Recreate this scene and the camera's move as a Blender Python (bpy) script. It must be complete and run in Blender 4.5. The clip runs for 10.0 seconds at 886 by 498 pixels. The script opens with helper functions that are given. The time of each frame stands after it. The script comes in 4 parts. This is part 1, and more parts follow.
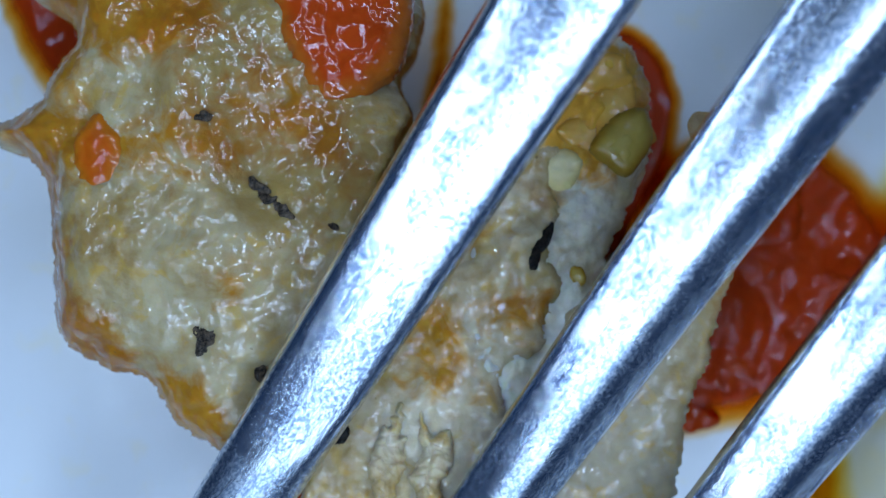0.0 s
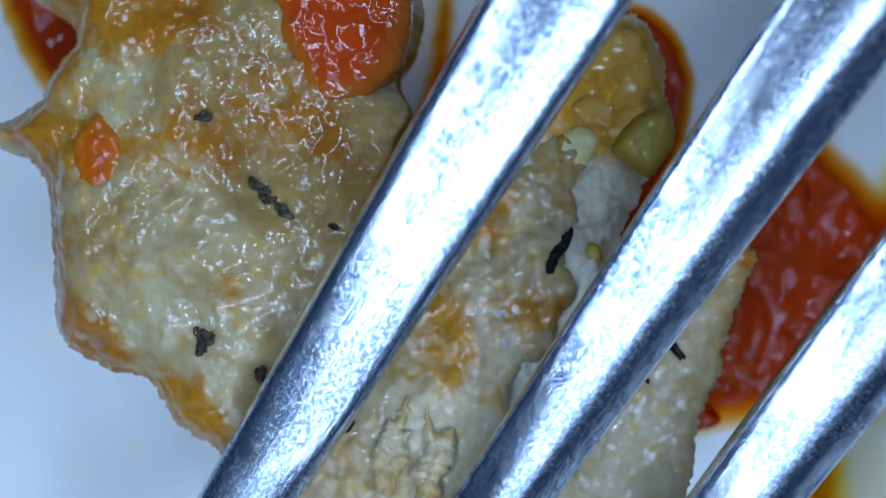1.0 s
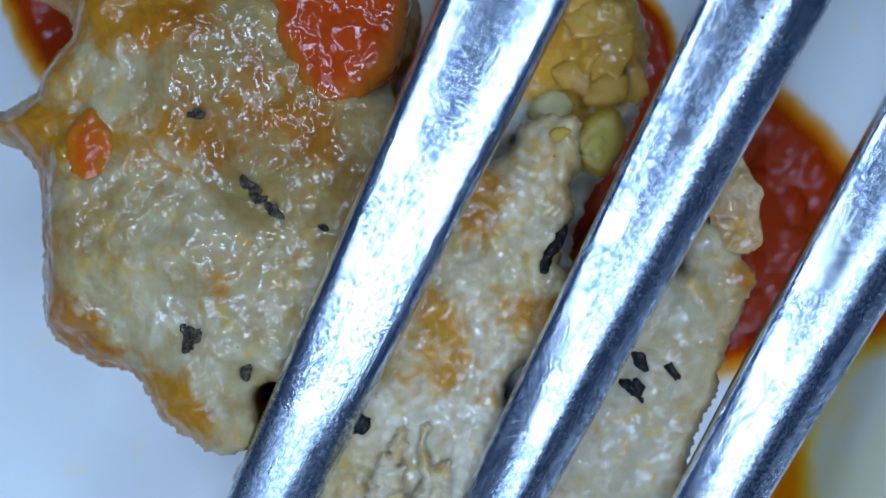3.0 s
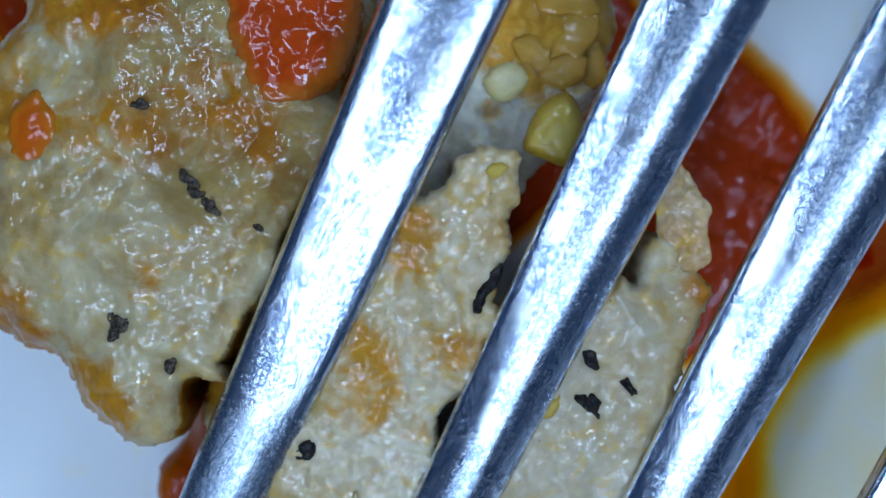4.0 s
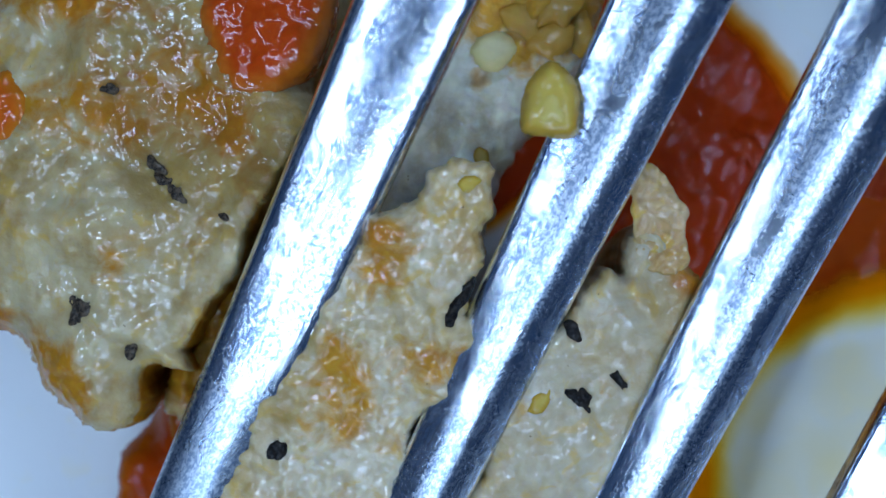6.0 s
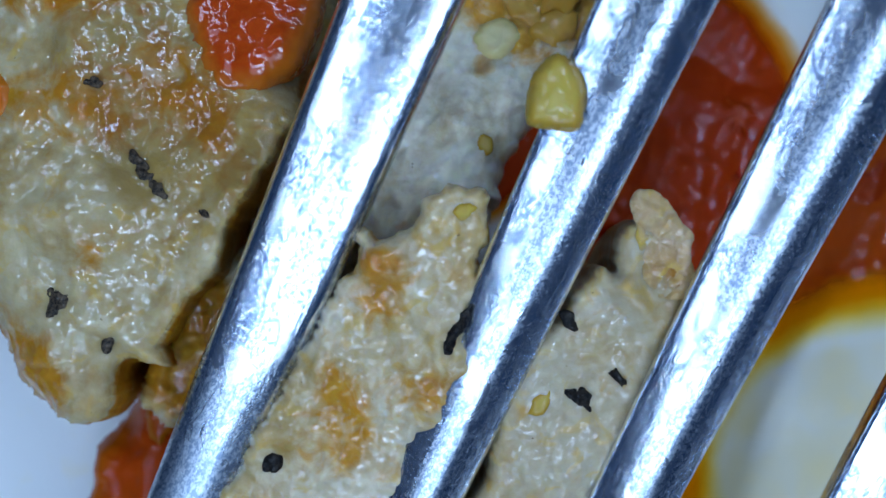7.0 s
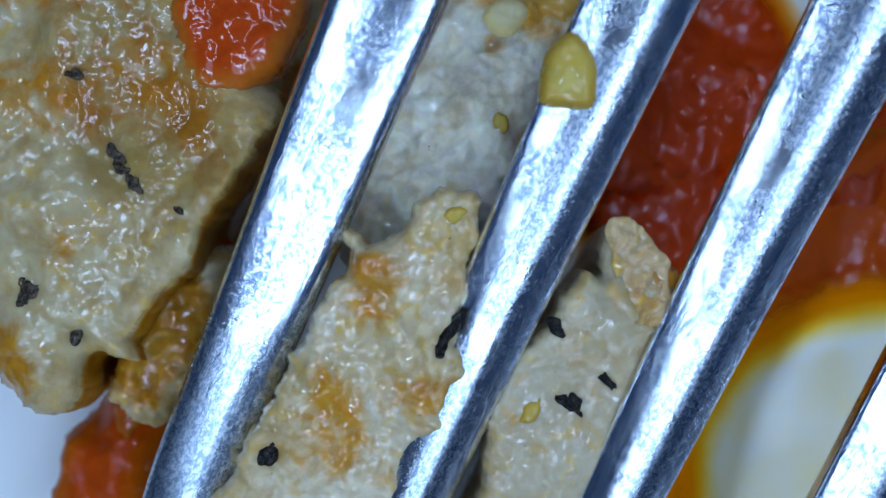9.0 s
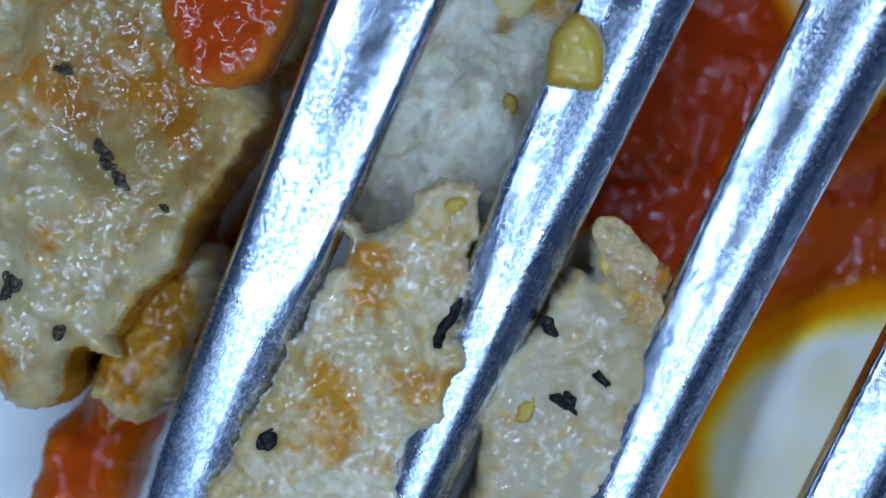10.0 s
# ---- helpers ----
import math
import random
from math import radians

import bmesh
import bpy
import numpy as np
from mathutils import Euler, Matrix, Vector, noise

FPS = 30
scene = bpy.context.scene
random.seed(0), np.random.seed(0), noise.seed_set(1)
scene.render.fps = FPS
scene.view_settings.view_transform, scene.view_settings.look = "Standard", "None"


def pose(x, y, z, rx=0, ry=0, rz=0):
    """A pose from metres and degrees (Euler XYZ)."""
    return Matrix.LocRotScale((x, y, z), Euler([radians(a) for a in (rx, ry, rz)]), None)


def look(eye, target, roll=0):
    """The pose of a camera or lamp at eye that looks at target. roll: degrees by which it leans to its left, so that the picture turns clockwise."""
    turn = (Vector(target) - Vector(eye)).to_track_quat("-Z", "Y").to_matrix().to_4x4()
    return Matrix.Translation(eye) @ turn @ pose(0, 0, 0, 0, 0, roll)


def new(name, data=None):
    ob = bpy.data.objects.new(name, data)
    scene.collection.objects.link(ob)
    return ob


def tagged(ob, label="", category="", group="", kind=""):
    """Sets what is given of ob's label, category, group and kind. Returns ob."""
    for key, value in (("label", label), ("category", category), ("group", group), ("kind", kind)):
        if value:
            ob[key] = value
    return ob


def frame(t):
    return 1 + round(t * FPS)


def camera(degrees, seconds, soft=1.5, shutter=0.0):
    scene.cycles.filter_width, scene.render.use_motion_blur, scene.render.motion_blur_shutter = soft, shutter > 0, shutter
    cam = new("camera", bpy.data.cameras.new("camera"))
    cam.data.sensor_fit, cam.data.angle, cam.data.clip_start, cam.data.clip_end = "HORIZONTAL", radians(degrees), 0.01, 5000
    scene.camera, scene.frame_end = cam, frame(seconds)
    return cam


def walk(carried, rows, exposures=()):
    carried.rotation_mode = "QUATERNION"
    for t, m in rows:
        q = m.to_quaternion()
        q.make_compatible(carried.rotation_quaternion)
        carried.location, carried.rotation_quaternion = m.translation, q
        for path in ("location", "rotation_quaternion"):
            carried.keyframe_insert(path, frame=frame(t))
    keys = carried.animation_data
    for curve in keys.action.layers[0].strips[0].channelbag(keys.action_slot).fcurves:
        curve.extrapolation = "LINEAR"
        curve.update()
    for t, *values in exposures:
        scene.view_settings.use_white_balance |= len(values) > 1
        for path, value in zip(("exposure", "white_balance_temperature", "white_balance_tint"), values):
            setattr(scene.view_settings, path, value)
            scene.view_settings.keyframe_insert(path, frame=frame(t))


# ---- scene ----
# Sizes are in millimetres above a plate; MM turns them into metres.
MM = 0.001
cam = camera(38.8, 10.0, soft=1.5)
cam.data.dof.use_dof, cam.data.dof.focus_distance, cam.data.dof.aperture_fstop = True, 0.0371, 60.0
walk(cam, [(0.0, pose(0, 0, 0.047)), (10.0, pose(0, 0, 0.047))])

# ---- light: the ring of small lamps round the close-up lens, and a dim room ----
scene.view_settings.exposure = 0.0
world = bpy.data.worlds.new("dim_room")
scene.world = world
world.use_nodes = True
world.node_tree.nodes["Background"].inputs["Color"].default_value = (0.09, 0.22, 0.60, 1)
world.node_tree.nodes["Background"].inputs["Strength"].default_value = 0.13

RING_RADIUS, RING_HEIGHT, RING_POWER, RING_COUNT = 25.0, 47.0, 0.0355, 20
for i in range(RING_COUNT):
    a = math.tau * (i + 0.5) / RING_COUNT
    data = bpy.data.lights.new("ring_lamp", "AREA")
    data.shape, data.size = "DISK", 6.0 * MM
    data.energy = RING_POWER / RING_COUNT * (1 - 0.15 * math.sin(a) + 0.20 * math.cos(a))
    data.color = (0.442, 0.655, 1.0)
    eye = Vector((RING_RADIUS * math.cos(a), RING_RADIUS * math.sin(a), RING_HEIGHT)) * MM
    lamp = new("ring_lamp", data)
    lamp.matrix_world = look(eye, Vector((0, 0, 6)) * MM)

# a broad cool fill lamp, added unseen on the near side of the table
data = bpy.data.lights.new("fill_light", "AREA")
data.shape, data.size, data.size_y = "RECTANGLE", 62 * MM, 66 * MM
data.energy, data.color = 0.040, (0.43, 0.655, 1.0)
fill = new("fill_light", data)
fill.matrix_world = look(Vector((-14, -80, 82)) * MM, Vector((0, 0, 4)) * MM)


# ---- materials ----
class Nodes:
    """A short way to write node materials."""

    def __init__(self, name):
        self.mat = bpy.data.materials.new(name)
        self.mat.use_nodes = True
        self.tree = self.mat.node_tree
        self.bsdf = self.tree.nodes["Principled BSDF"]
        self.out = self.tree.nodes["Material Output"]
        self.coord = self.tree.nodes.new("ShaderNodeTexCoord").outputs["Object"]

    def link(self, a, b):
        self.tree.links.new(a, b)

    def set(self, **values):
        for key, value in values.items():
            socket = self.bsdf.inputs[key.replace("_", " ")]
            if isinstance(value, bpy.types.NodeSocket):
                self.link(value, socket)
            else:
                socket.default_value = value
        return self

    def noise(self, size, detail=4.0, rough=0.55, stretch=None, warp=0.0):
        """Noise whose features are about size mm across."""
        n = self.tree.nodes.new("ShaderNodeTexNoise")
        n.inputs["Scale"].default_value = 1000.0 / size
        n.inputs["Detail"].default_value = detail
        n.inputs["Roughness"].default_value = rough
        n.inputs["Distortion"].default_value = warp
        co = self.coord
        if stretch:
            m = self.tree.nodes.new("ShaderNodeMapping")
            m.inputs["Scale"].default_value = stretch
            self.link(co, m.inputs["Vector"])
            co = m.outputs["Vector"]
        self.link(co, n.inputs["Vector"])
        return n.outputs["Fac"]

    def cells(self, size):
        n = self.tree.nodes.new("ShaderNodeTexVoronoi")
        n.inputs["Scale"].default_value = 1000.0 / size
        self.link(self.coord, n.inputs["Vector"])
        return n.outputs["Distance"]

    def ramp(self, fac, *stops):
        n = self.tree.nodes.new("ShaderNodeValToRGB")
        e = n.color_ramp.elements
        while len(e) < len(stops):
            e.new(0.5)
        for el, (p, c) in zip(e, stops):
            el.position = p
            el.color = (c, c, c, 1) if isinstance(c, (int, float)) else (*c, 1)
        self.link(fac, n.inputs["Fac"])
        return n.outputs["Color"]

    def mix(self, fac, a, b, blend="MIX"):
        n = self.tree.nodes.new("ShaderNodeMix")
        n.data_type, n.blend_type = "RGBA", blend
        for key, v in (("Factor", fac), ("A", a), ("B", b)):
            socket = next(s for s in n.inputs if s.name == key and s.type == ("VALUE" if key == "Factor" else "RGBA"))
            if isinstance(v, bpy.types.NodeSocket):
                self.link(v, socket)
            else:
                socket.default_value = v if key == "Factor" else (*v, 1)
        return next(s for s in n.outputs if s.type == "RGBA")

    def math(self, op, a, b=0.0, clamp=False):
        n = self.tree.nodes.new("ShaderNodeMath")
        n.operation, n.use_clamp = op, clamp
        for s, v in zip(n.inputs, (a, b)):
            if isinstance(v, bpy.types.NodeSocket):
                self.link(v, s)
            else:
                s.default_value = v
        return n.outputs[0]

    def attr(self, name):
        n = self.tree.nodes.new("ShaderNodeAttribute")
        n.attribute_name = name
        return n.outputs["Fac"]

    def bump(self, height, distance, strength=1.0, normal=None):
        n = self.tree.nodes.new("ShaderNodeBump")
        n.inputs["Distance"].default_value = distance * MM
        n.inputs["Strength"].default_value = strength
        self.link(height, n.inputs["Height"])
        if normal is not None:
            self.link(normal, n.inputs["Normal"])
        return n.outputs["Normal"]


def dough_material(name, light, dark, stain, wet=1.0, fat=0.8):
    """Moist cooked dough: pale crumb, browner film, oily orange stains where the attribute 'stain' says so."""
    n = Nodes(name)
    base = n.mix(n.ramp(n.noise(3.4, 7, 0.62), (0.42, 0.0), (0.58, 1.0)), light, dark)
    base = n.mix(n.ramp(n.noise(0.45, 4), (0.40, 0.0), (0.72, 0.5)), base, tuple(min(0.8, c * 1.3) for c in light))
    yellow = n.ramp(n.noise(0.9, 5, warp=0.8), (0.54, 0.0), (0.64, fat))
    base = n.mix(yellow, base, (0.45, 0.26, 0.032))
    patches = n.ramp(n.noise(1.5, 5), (0.60, 0.0), (0.72, 0.6))
    base = n.mix(patches, base, n.mix(1.0, base, tuple(0.5 + 0.5 * c for c in stain), "MULTIPLY"))
    brown = n.math("ADD", n.attr("brown"), n.math("MULTIPLY", n.math("SUBTRACT", n.noise(0.8, 6), 0.5), 1.1))
    base = n.mix(n.ramp(brown, (0.25, 0.0), (0.9, 0.85)), base, (0.26, 0.162, 0.045))
    edge = n.math("ADD", n.attr("stain"), n.math("MULTIPLY", n.math("SUBTRACT", n.noise(1.1, 6, 0.6, warp=0.6), 0.5), 2.2))
    base = n.mix(n.ramp(edge, (0.28, 0.0), (0.80, 0.97)), base, n.mix(1.0, base, stain, "MULTIPLY"))
    specks = n.ramp(n.noise(0.22, 2), (0.75, 0.0), (0.79, 0.8))
    base = n.mix(specks, base, (0.10, 0.06, 0.02))
    film = n.noise(0.58, 1.7, 0.45)
    fine = n.noise(0.17, 3, 0.6)
    skin = n.bump(fine, 0.028, 1.0, n.bump(film, 0.045, 1.0))
    water = n.bump(film, 0.21, 1.0)
    gloss = n.ramp(n.noise(1.8, 3), (0.36, 0.50), (0.62, 0.75))
    n.set(Base_Color=base, Roughness=gloss, Normal=skin, Coat_Weight=n.math("MULTIPLY", n.ramp(n.noise(2.2, 4), (0.38, wet * 0.22), (0.46, wet)), n.ramp(n.attr("thin"), (0.75, 1.0), (1.0, 0.25))),
          Coat_Roughness=0.03, Coat_Normal=water, Specular_IOR_Level=0.12, Coat_IOR=1.5, Subsurface_Weight=0.6, Subsurface_Radius=(1.0, 0.62, 0.25), Subsurface_Scale=1.0 * MM)
    return n.mat


def wet_material(name, deep, thin, rough=0.14, film=0.5, relief=0.12, soft=False, amber=True):
    """Sauce or cooked fruit: deep colour in the middle, lighter and thinner at the rim ('thin'), a wet skin."""
    n = Nodes(name)
    fac = n.math("ADD", n.attr("thin"), n.math("MULTIPLY", n.math("SUBTRACT", n.noise(1.4, 4), 0.5), 0.5))
    base = n.mix(n.ramp(fac, (0.30, 0.0), (0.78, 1.0)), deep, thin)
    base = n.mix(n.ramp(n.noise(0.6, 4), (0.45, 0.0), (0.75, 0.35)), base, tuple(c * 0.6 for c in deep))
    skin = n.bump(n.noise(0.8, 2), relief * 0.25, 1.0)
    water = n.bump(n.noise(0.8, 1.5), relief, 1.0)
    n.set(Base_Color=base, Roughness=0.5, Normal=skin, Coat_Weight=film, Coat_Roughness=rough * 0.25, Specular_IOR_Level=0.03, Coat_IOR=1.42, Coat_Normal=water,
          Subsurface_Weight=0.2, Subsurface_Radius=(1.0, 0.3, 0.1), Subsurface_Scale=0.6 * MM)
    if soft:
        clear = n.tree.nodes.new("ShaderNodeBsdfTransparent")
        mixer = n.tree.nodes.new("ShaderNodeMixShader")
        depth = n.math("ADD", n.attr("thin"), n.math("MULTIPLY", n.math("SUBTRACT", n.noise(2.4, 4), 0.5), 0.3))
        rim = ((0.28, (0.85, 0.19, 0.002)), (0.45, (0.95, 0.46, 0.005)), (0.62, (0.97, 0.47, 0.015)), (0.74, (1.0, 0.70, 0.10)), (0.85, (1.0, 0.88, 0.50)), (0.94, (1.0, 0.97, 0.84)), (1.0, (1.0, 1.0, 1.0))) if amber else ((0.28, (0.80, 0.15, 0.002)), (0.48, (0.86, 0.28, 0.006)), (0.66, (0.92, 0.48, 0.08)), (0.80, (0.97, 0.72, 0.42)), (0.95, (1.0, 1.0, 1.0)))
        n.link(n.ramp(depth, *rim), clear.inputs["Color"])
        n.link(n.ramp(depth, (0.18, 0.0), (0.52, 1.0)), mixer.inputs[0])
        n.link(n.bsdf.outputs[0], mixer.inputs[1])
        n.link(clear.outputs[0], mixer.inputs[2])
        n.link(mixer.outputs[0], n.out.inputs["Surface"])
    return n.mat


def film_material():
    """A clear yellow film of oil that thins out in streaks."""
    n = Nodes("oil_film")
    clear = n.tree.nodes.new("ShaderNodeBsdfTransparent")
    gloss = n.tree.nodes.new("ShaderNodeBsdfGlossy")
    mixer = n.tree.nodes.new("ShaderNodeMixShader")
    gloss.inputs["Roughness"].default_value, mixer.inputs[0].default_value = 0.15, 0.03
    depth = n.math("SUBTRACT", n.noise(2.6, 5, 0.6, warp=0.5), n.math("MULTIPLY", n.attr("thin"), 0.35))
    n.link(n.ramp(depth, (0.10, (1.0, 1.0, 1.0)), (0.38, (1.0, 0.97, 0.89)), (0.64, (1.0, 0.91, 0.68))), clear.inputs["Color"])
    n.link(clear.outputs[0], mixer.inputs[1])
    n.link(gloss.outputs[0], mixer.inputs[2])
    n.link(mixer.outputs[0], n.out.inputs["Surface"])
    return n.mat


def steel_material():
    """Worn cutlery steel: satin polish with etched blue-grey clouds, fine pits and scratches along the tines. A dim
    reflection band is painted over the wear.
    """
    n = Nodes("worn_steel")
    scratch = n.noise(0.08, 3, 0.7, stretch=(1.0, 0.07, 1.0))
    waves = n.noise(2.2, 3, 0.5, stretch=(1.0, 0.35, 1.0), warp=0.4)
    haze = n.noise(1.1, 7, 0.72, stretch=(1.0, 0.5, 1.0), warp=0.6)
    fine = n.noise(0.11, 4, 0.75)
    etched = n.ramp(n.math("ADD", haze, n.math("MULTIPLY", n.attr("dim_wear"), 0.08)), (0.45, 0.0), (0.51, 1.0))
    pits = n.ramp(n.noise(0.11, 6, 0.8, stretch=(1.0, 0.6, 1.0)), (0.45, 0.10), (0.54, 1.0))
    grain = n.math("MULTIPLY", etched, pits)
    rough = n.math("ADD", n.math("MULTIPLY", etched, 0.10), n.math("ADD", n.math("MULTIPLY", n.attr("dim_wear"), 0.06), n.math("ADD", 0.12, n.math("MULTIPLY", fine, 0.08))))
    normal = n.bump(waves, 0.018, 1.0)
    normal = n.bump(haze, 0.002, 1.0, normal)
    normal = n.bump(scratch, 0.006, 1.0, normal)
    normal = n.bump(fine, 0.006, 1.0, normal)
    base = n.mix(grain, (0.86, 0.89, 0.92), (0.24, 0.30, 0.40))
    # darker band down each tine, painted in where the top reflects little light
    base = n.mix(n.math("MULTIPLY", n.attr("dim_wear"), 0.65, True), base, n.mix(grain, (0.54, 0.58, 0.62), (0.24, 0.29, 0.36)))
    lines = n.ramp(scratch, (0.55, 0.0), (0.63, 0.6))
    n.set(Base_Color=n.mix(lines, base, (0.16, 0.22, 0.33)), Metallic=1.0, Roughness=rough, Normal=normal)
    return n.mat


def glaze_material():
    """White glaze with a thin film of yellow cooking oil that beads here and there."""
    n = Nodes("white_glaze")
    oil = n.ramp(n.noise(6.0, 5), (0.46, 0.0), (0.72, 0.4))
    film = n.ramp(n.noise(1.3, 5, 0.65, warp=0.5), (0.56, 0.0), (0.68, 0.35))
    base = n.mix(oil, (0.76, 0.755, 0.73), (0.72, 0.69, 0.58))
    base = n.mix(film, base, (0.84, 0.74, 0.48))
    beads = n.ramp(n.noise(0.7, 2), (0.60, 0.0), (0.74, 1.0))
    n.set(Base_Color=base, Roughness=0.35, Coat_Weight=0.15, Coat_Roughness=0.10,
          Normal=n.bump(n.noise(1.5, 4), 0.02, 1.0), Coat_Normal=n.bump(beads, 0.08, 1.0, n.bump(n.noise(1.8, 3), 0.06, 1.0)))
    return n.mat


def herb_material(name, dark, light):
    n = Nodes(name)
    n.set(Base_Color=n.mix(n.ramp(n.noise(0.16, 4, 0.7), (0.40, 0.0), (0.62, 1.0)), dark, light), Roughness=0.75, Specular_IOR_Level=0.1, Coat_Weight=0.16,
          Coat_Roughness=0.12, Normal=n.bump(n.noise(0.10, 4, 0.8), 0.16, 1.0))
    return n.mat


DOUGH = dough_material("moist_dough", (0.375, 0.288, 0.152), (0.29, 0.172, 0.050), (0.95, 0.50, 0.0), fat=0.55)
CRUMB = dough_material("torn_crumb", (0.435, 0.345, 0.218), (0.34, 0.220, 0.075), (0.92, 0.52, 0.02), fat=0.55)
FLATTER = dough_material("pressed_crumb", (0.355, 0.284, 0.178), (0.315, 0.212, 0.092), (0.90, 0.46, 0.02), wet=0.7, fat=0.5)
AMBER = dough_material("amber_crumb", (0.36, 0.235, 0.11), (0.32, 0.17, 0.05), (0.92, 0.52, 0.02))
PALE = dough_material("pale_crumb", (0.62, 0.565, 0.44), (0.48, 0.40, 0.28), (0.97, 0.50, 0.04), wet=0.5, fat=0.2)
TOMATO = wet_material("red_tomato", (0.37, 0.038, 0.001), (0.38, 0.090, 0.006), relief=0.28, film=1.0)
DARK_TOMATO = wet_material("dark_tomato", (0.46, 0.052, 0.001), (0.46, 0.090, 0.002), relief=0.30, film=0.5)
SAUCE_LUMP = wet_material("tomato_pulp", (0.43, 0.040, 0.001), (0.40, 0.034, 0.00088), relief=0.12, film=0.55)
SAUCE = wet_material("red_sauce", (0.40, 0.032, 0.0008), (0.50, 0.115, 0.0015), rough=0.14, relief=0.10, film=0.45, soft=True, amber=False)
OILY = wet_material("orange_oil", (0.50, 0.062, 0.001), (0.704, 0.37, 0.0088), rough=0.14, relief=0.10, film=0.5, soft=True)
ORANGE = wet_material("orange_sauce", (0.44, 0.075, 0.002), (0.42, 0.115, 0.004), film=0.8)
PEPPER = wet_material("yellow_pepper", (0.37, 0.250, 0.045), (0.33, 0.190, 0.020), film=0.6, relief=0.25)
PEPPER_FLESH = wet_material("pepper_flesh", (0.41, 0.295, 0.075), (0.37, 0.250, 0.045), film=0.6, relief=0.2)
JELLY = wet_material("amber_jelly", (0.57, 0.305, 0.055), (0.54, 0.26, 0.030), film=0.8, relief=0.12)
SEED = wet_material("pale_seed", (0.66, 0.55, 0.28), (0.66, 0.52, 0.22), film=0.4, relief=0.05)
STEEL = steel_material()
GLAZE = glaze_material()
FILM = film_material()
HERB = herb_material("dark_herb", (0.003, 0.002, 0.002), (0.024, 0.017, 0.012))
SOAKED_HERB = herb_material("soaked_herb", (0.014, 0.010, 0.007), (0.13, 0.090, 0.058))


# ---- helpers for soft organic shapes ----
def lattice(ix, iy, iz, seed):
    h = (ix * 374761393 + iy * 668265263 + iz * 2147483647 + seed * 144665) & 0xFFFFFFFF
    h = ((h ^ (h >> 13)) * 1274126177) & 0xFFFFFFFF
    return ((h ^ (h >> 16)) & 0xFFFF) / 65535.0


def value_noise(x, y, size, seed, octaves=3, gain=0.5):
    """Smooth noise in -1..1 over the plane, features about size mm."""
    total, amp, norm = np.zeros_like(x), 1.0, 0.0
    for o in range(octaves):
        u, v = x / size + 57.3 * (o + 1), y / size + 91.7 * (o + 1)
        i, j = np.floor(u).astype(np.int64), np.floor(v).astype(np.int64)
        fu, fv = u - i, v - j
        fu, fv = fu * fu * (3 - 2 * fu), fv * fv * (3 - 2 * fv)
        a, b = lattice(i, j, o, seed), lattice(i + 1, j, o, seed)
        c, d = lattice(i, j + 1, o, seed), lattice(i + 1, j + 1, o, seed)
        total += amp * ((a * (1 - fu) + b * fu) * (1 - fv) + (c * (1 - fu) + d * fu) * fv - 0.5) * 2
        norm += amp
        amp, size = amp * gain, size * 0.5
    return total / norm


def lumps(x, y, size, seed):
    """Rounded grains about size mm apart, 1 on their tops and 0 in the joints."""
    u, v = x / size, y / size
    i, j = np.floor(u).astype(np.int64), np.floor(v).astype(np.int64)
    first, second = np.full(x.shape, 9.0), np.full(x.shape, 9.0)
    for di in (-1, 0, 1):
        for dj in (-1, 0, 1):
            cx, cy = i + di + lattice(i + di, j + dj, 1, seed), j + dj + lattice(i + di, j + dj, 2, seed)
            d = np.hypot(u - cx, v - cy)
            second = np.minimum(second, np.maximum(first, d))
            first = np.minimum(first, d)
    k = np.clip(second - first, 0, 0.6) / 0.6
    return k * (2 - k)


def closed_curve(points, count):
    """A closed smooth curve through the points, as count x 2 numbers, evenly spaced."""
    p = np.array(points, float)
    n, dense = len(p), []
    for i in range(n):
        a, b, c, d = p[i - 1], p[i], p[(i + 1) % n], p[(i + 2) % n]
        t = np.linspace(0, 1, 24, endpoint=False)[:, None]
        dense.append(0.5 * (2 * b + (c - a) * t + (2 * a - 5 * b + 4 * c - d) * t ** 2 + (3 * b - a - 3 * c + d) * t ** 3))
    dense = np.concatenate(dense)
    step = np.hypot(*(np.roll(dense, -1, 0) - dense).T)
    at = np.concatenate([[0], np.cumsum(step)])
    where = np.linspace(0, at[-1], count, endpoint=False)
    loop = np.vstack([dense, dense[:1]])
    return np.stack([np.interp(where, at, loop[:, k]) for k in (0, 1)], 1)


def spots(x, y, centres):
    """Sum of soft round spots (x, y, radius, strength)."""
    total = np.zeros_like(x)
    for cx, cy, r, k in centres:
        total += k * np.exp(-((x - cx) ** 2 + (y - cy) ** 2) / (r * r))
    return total


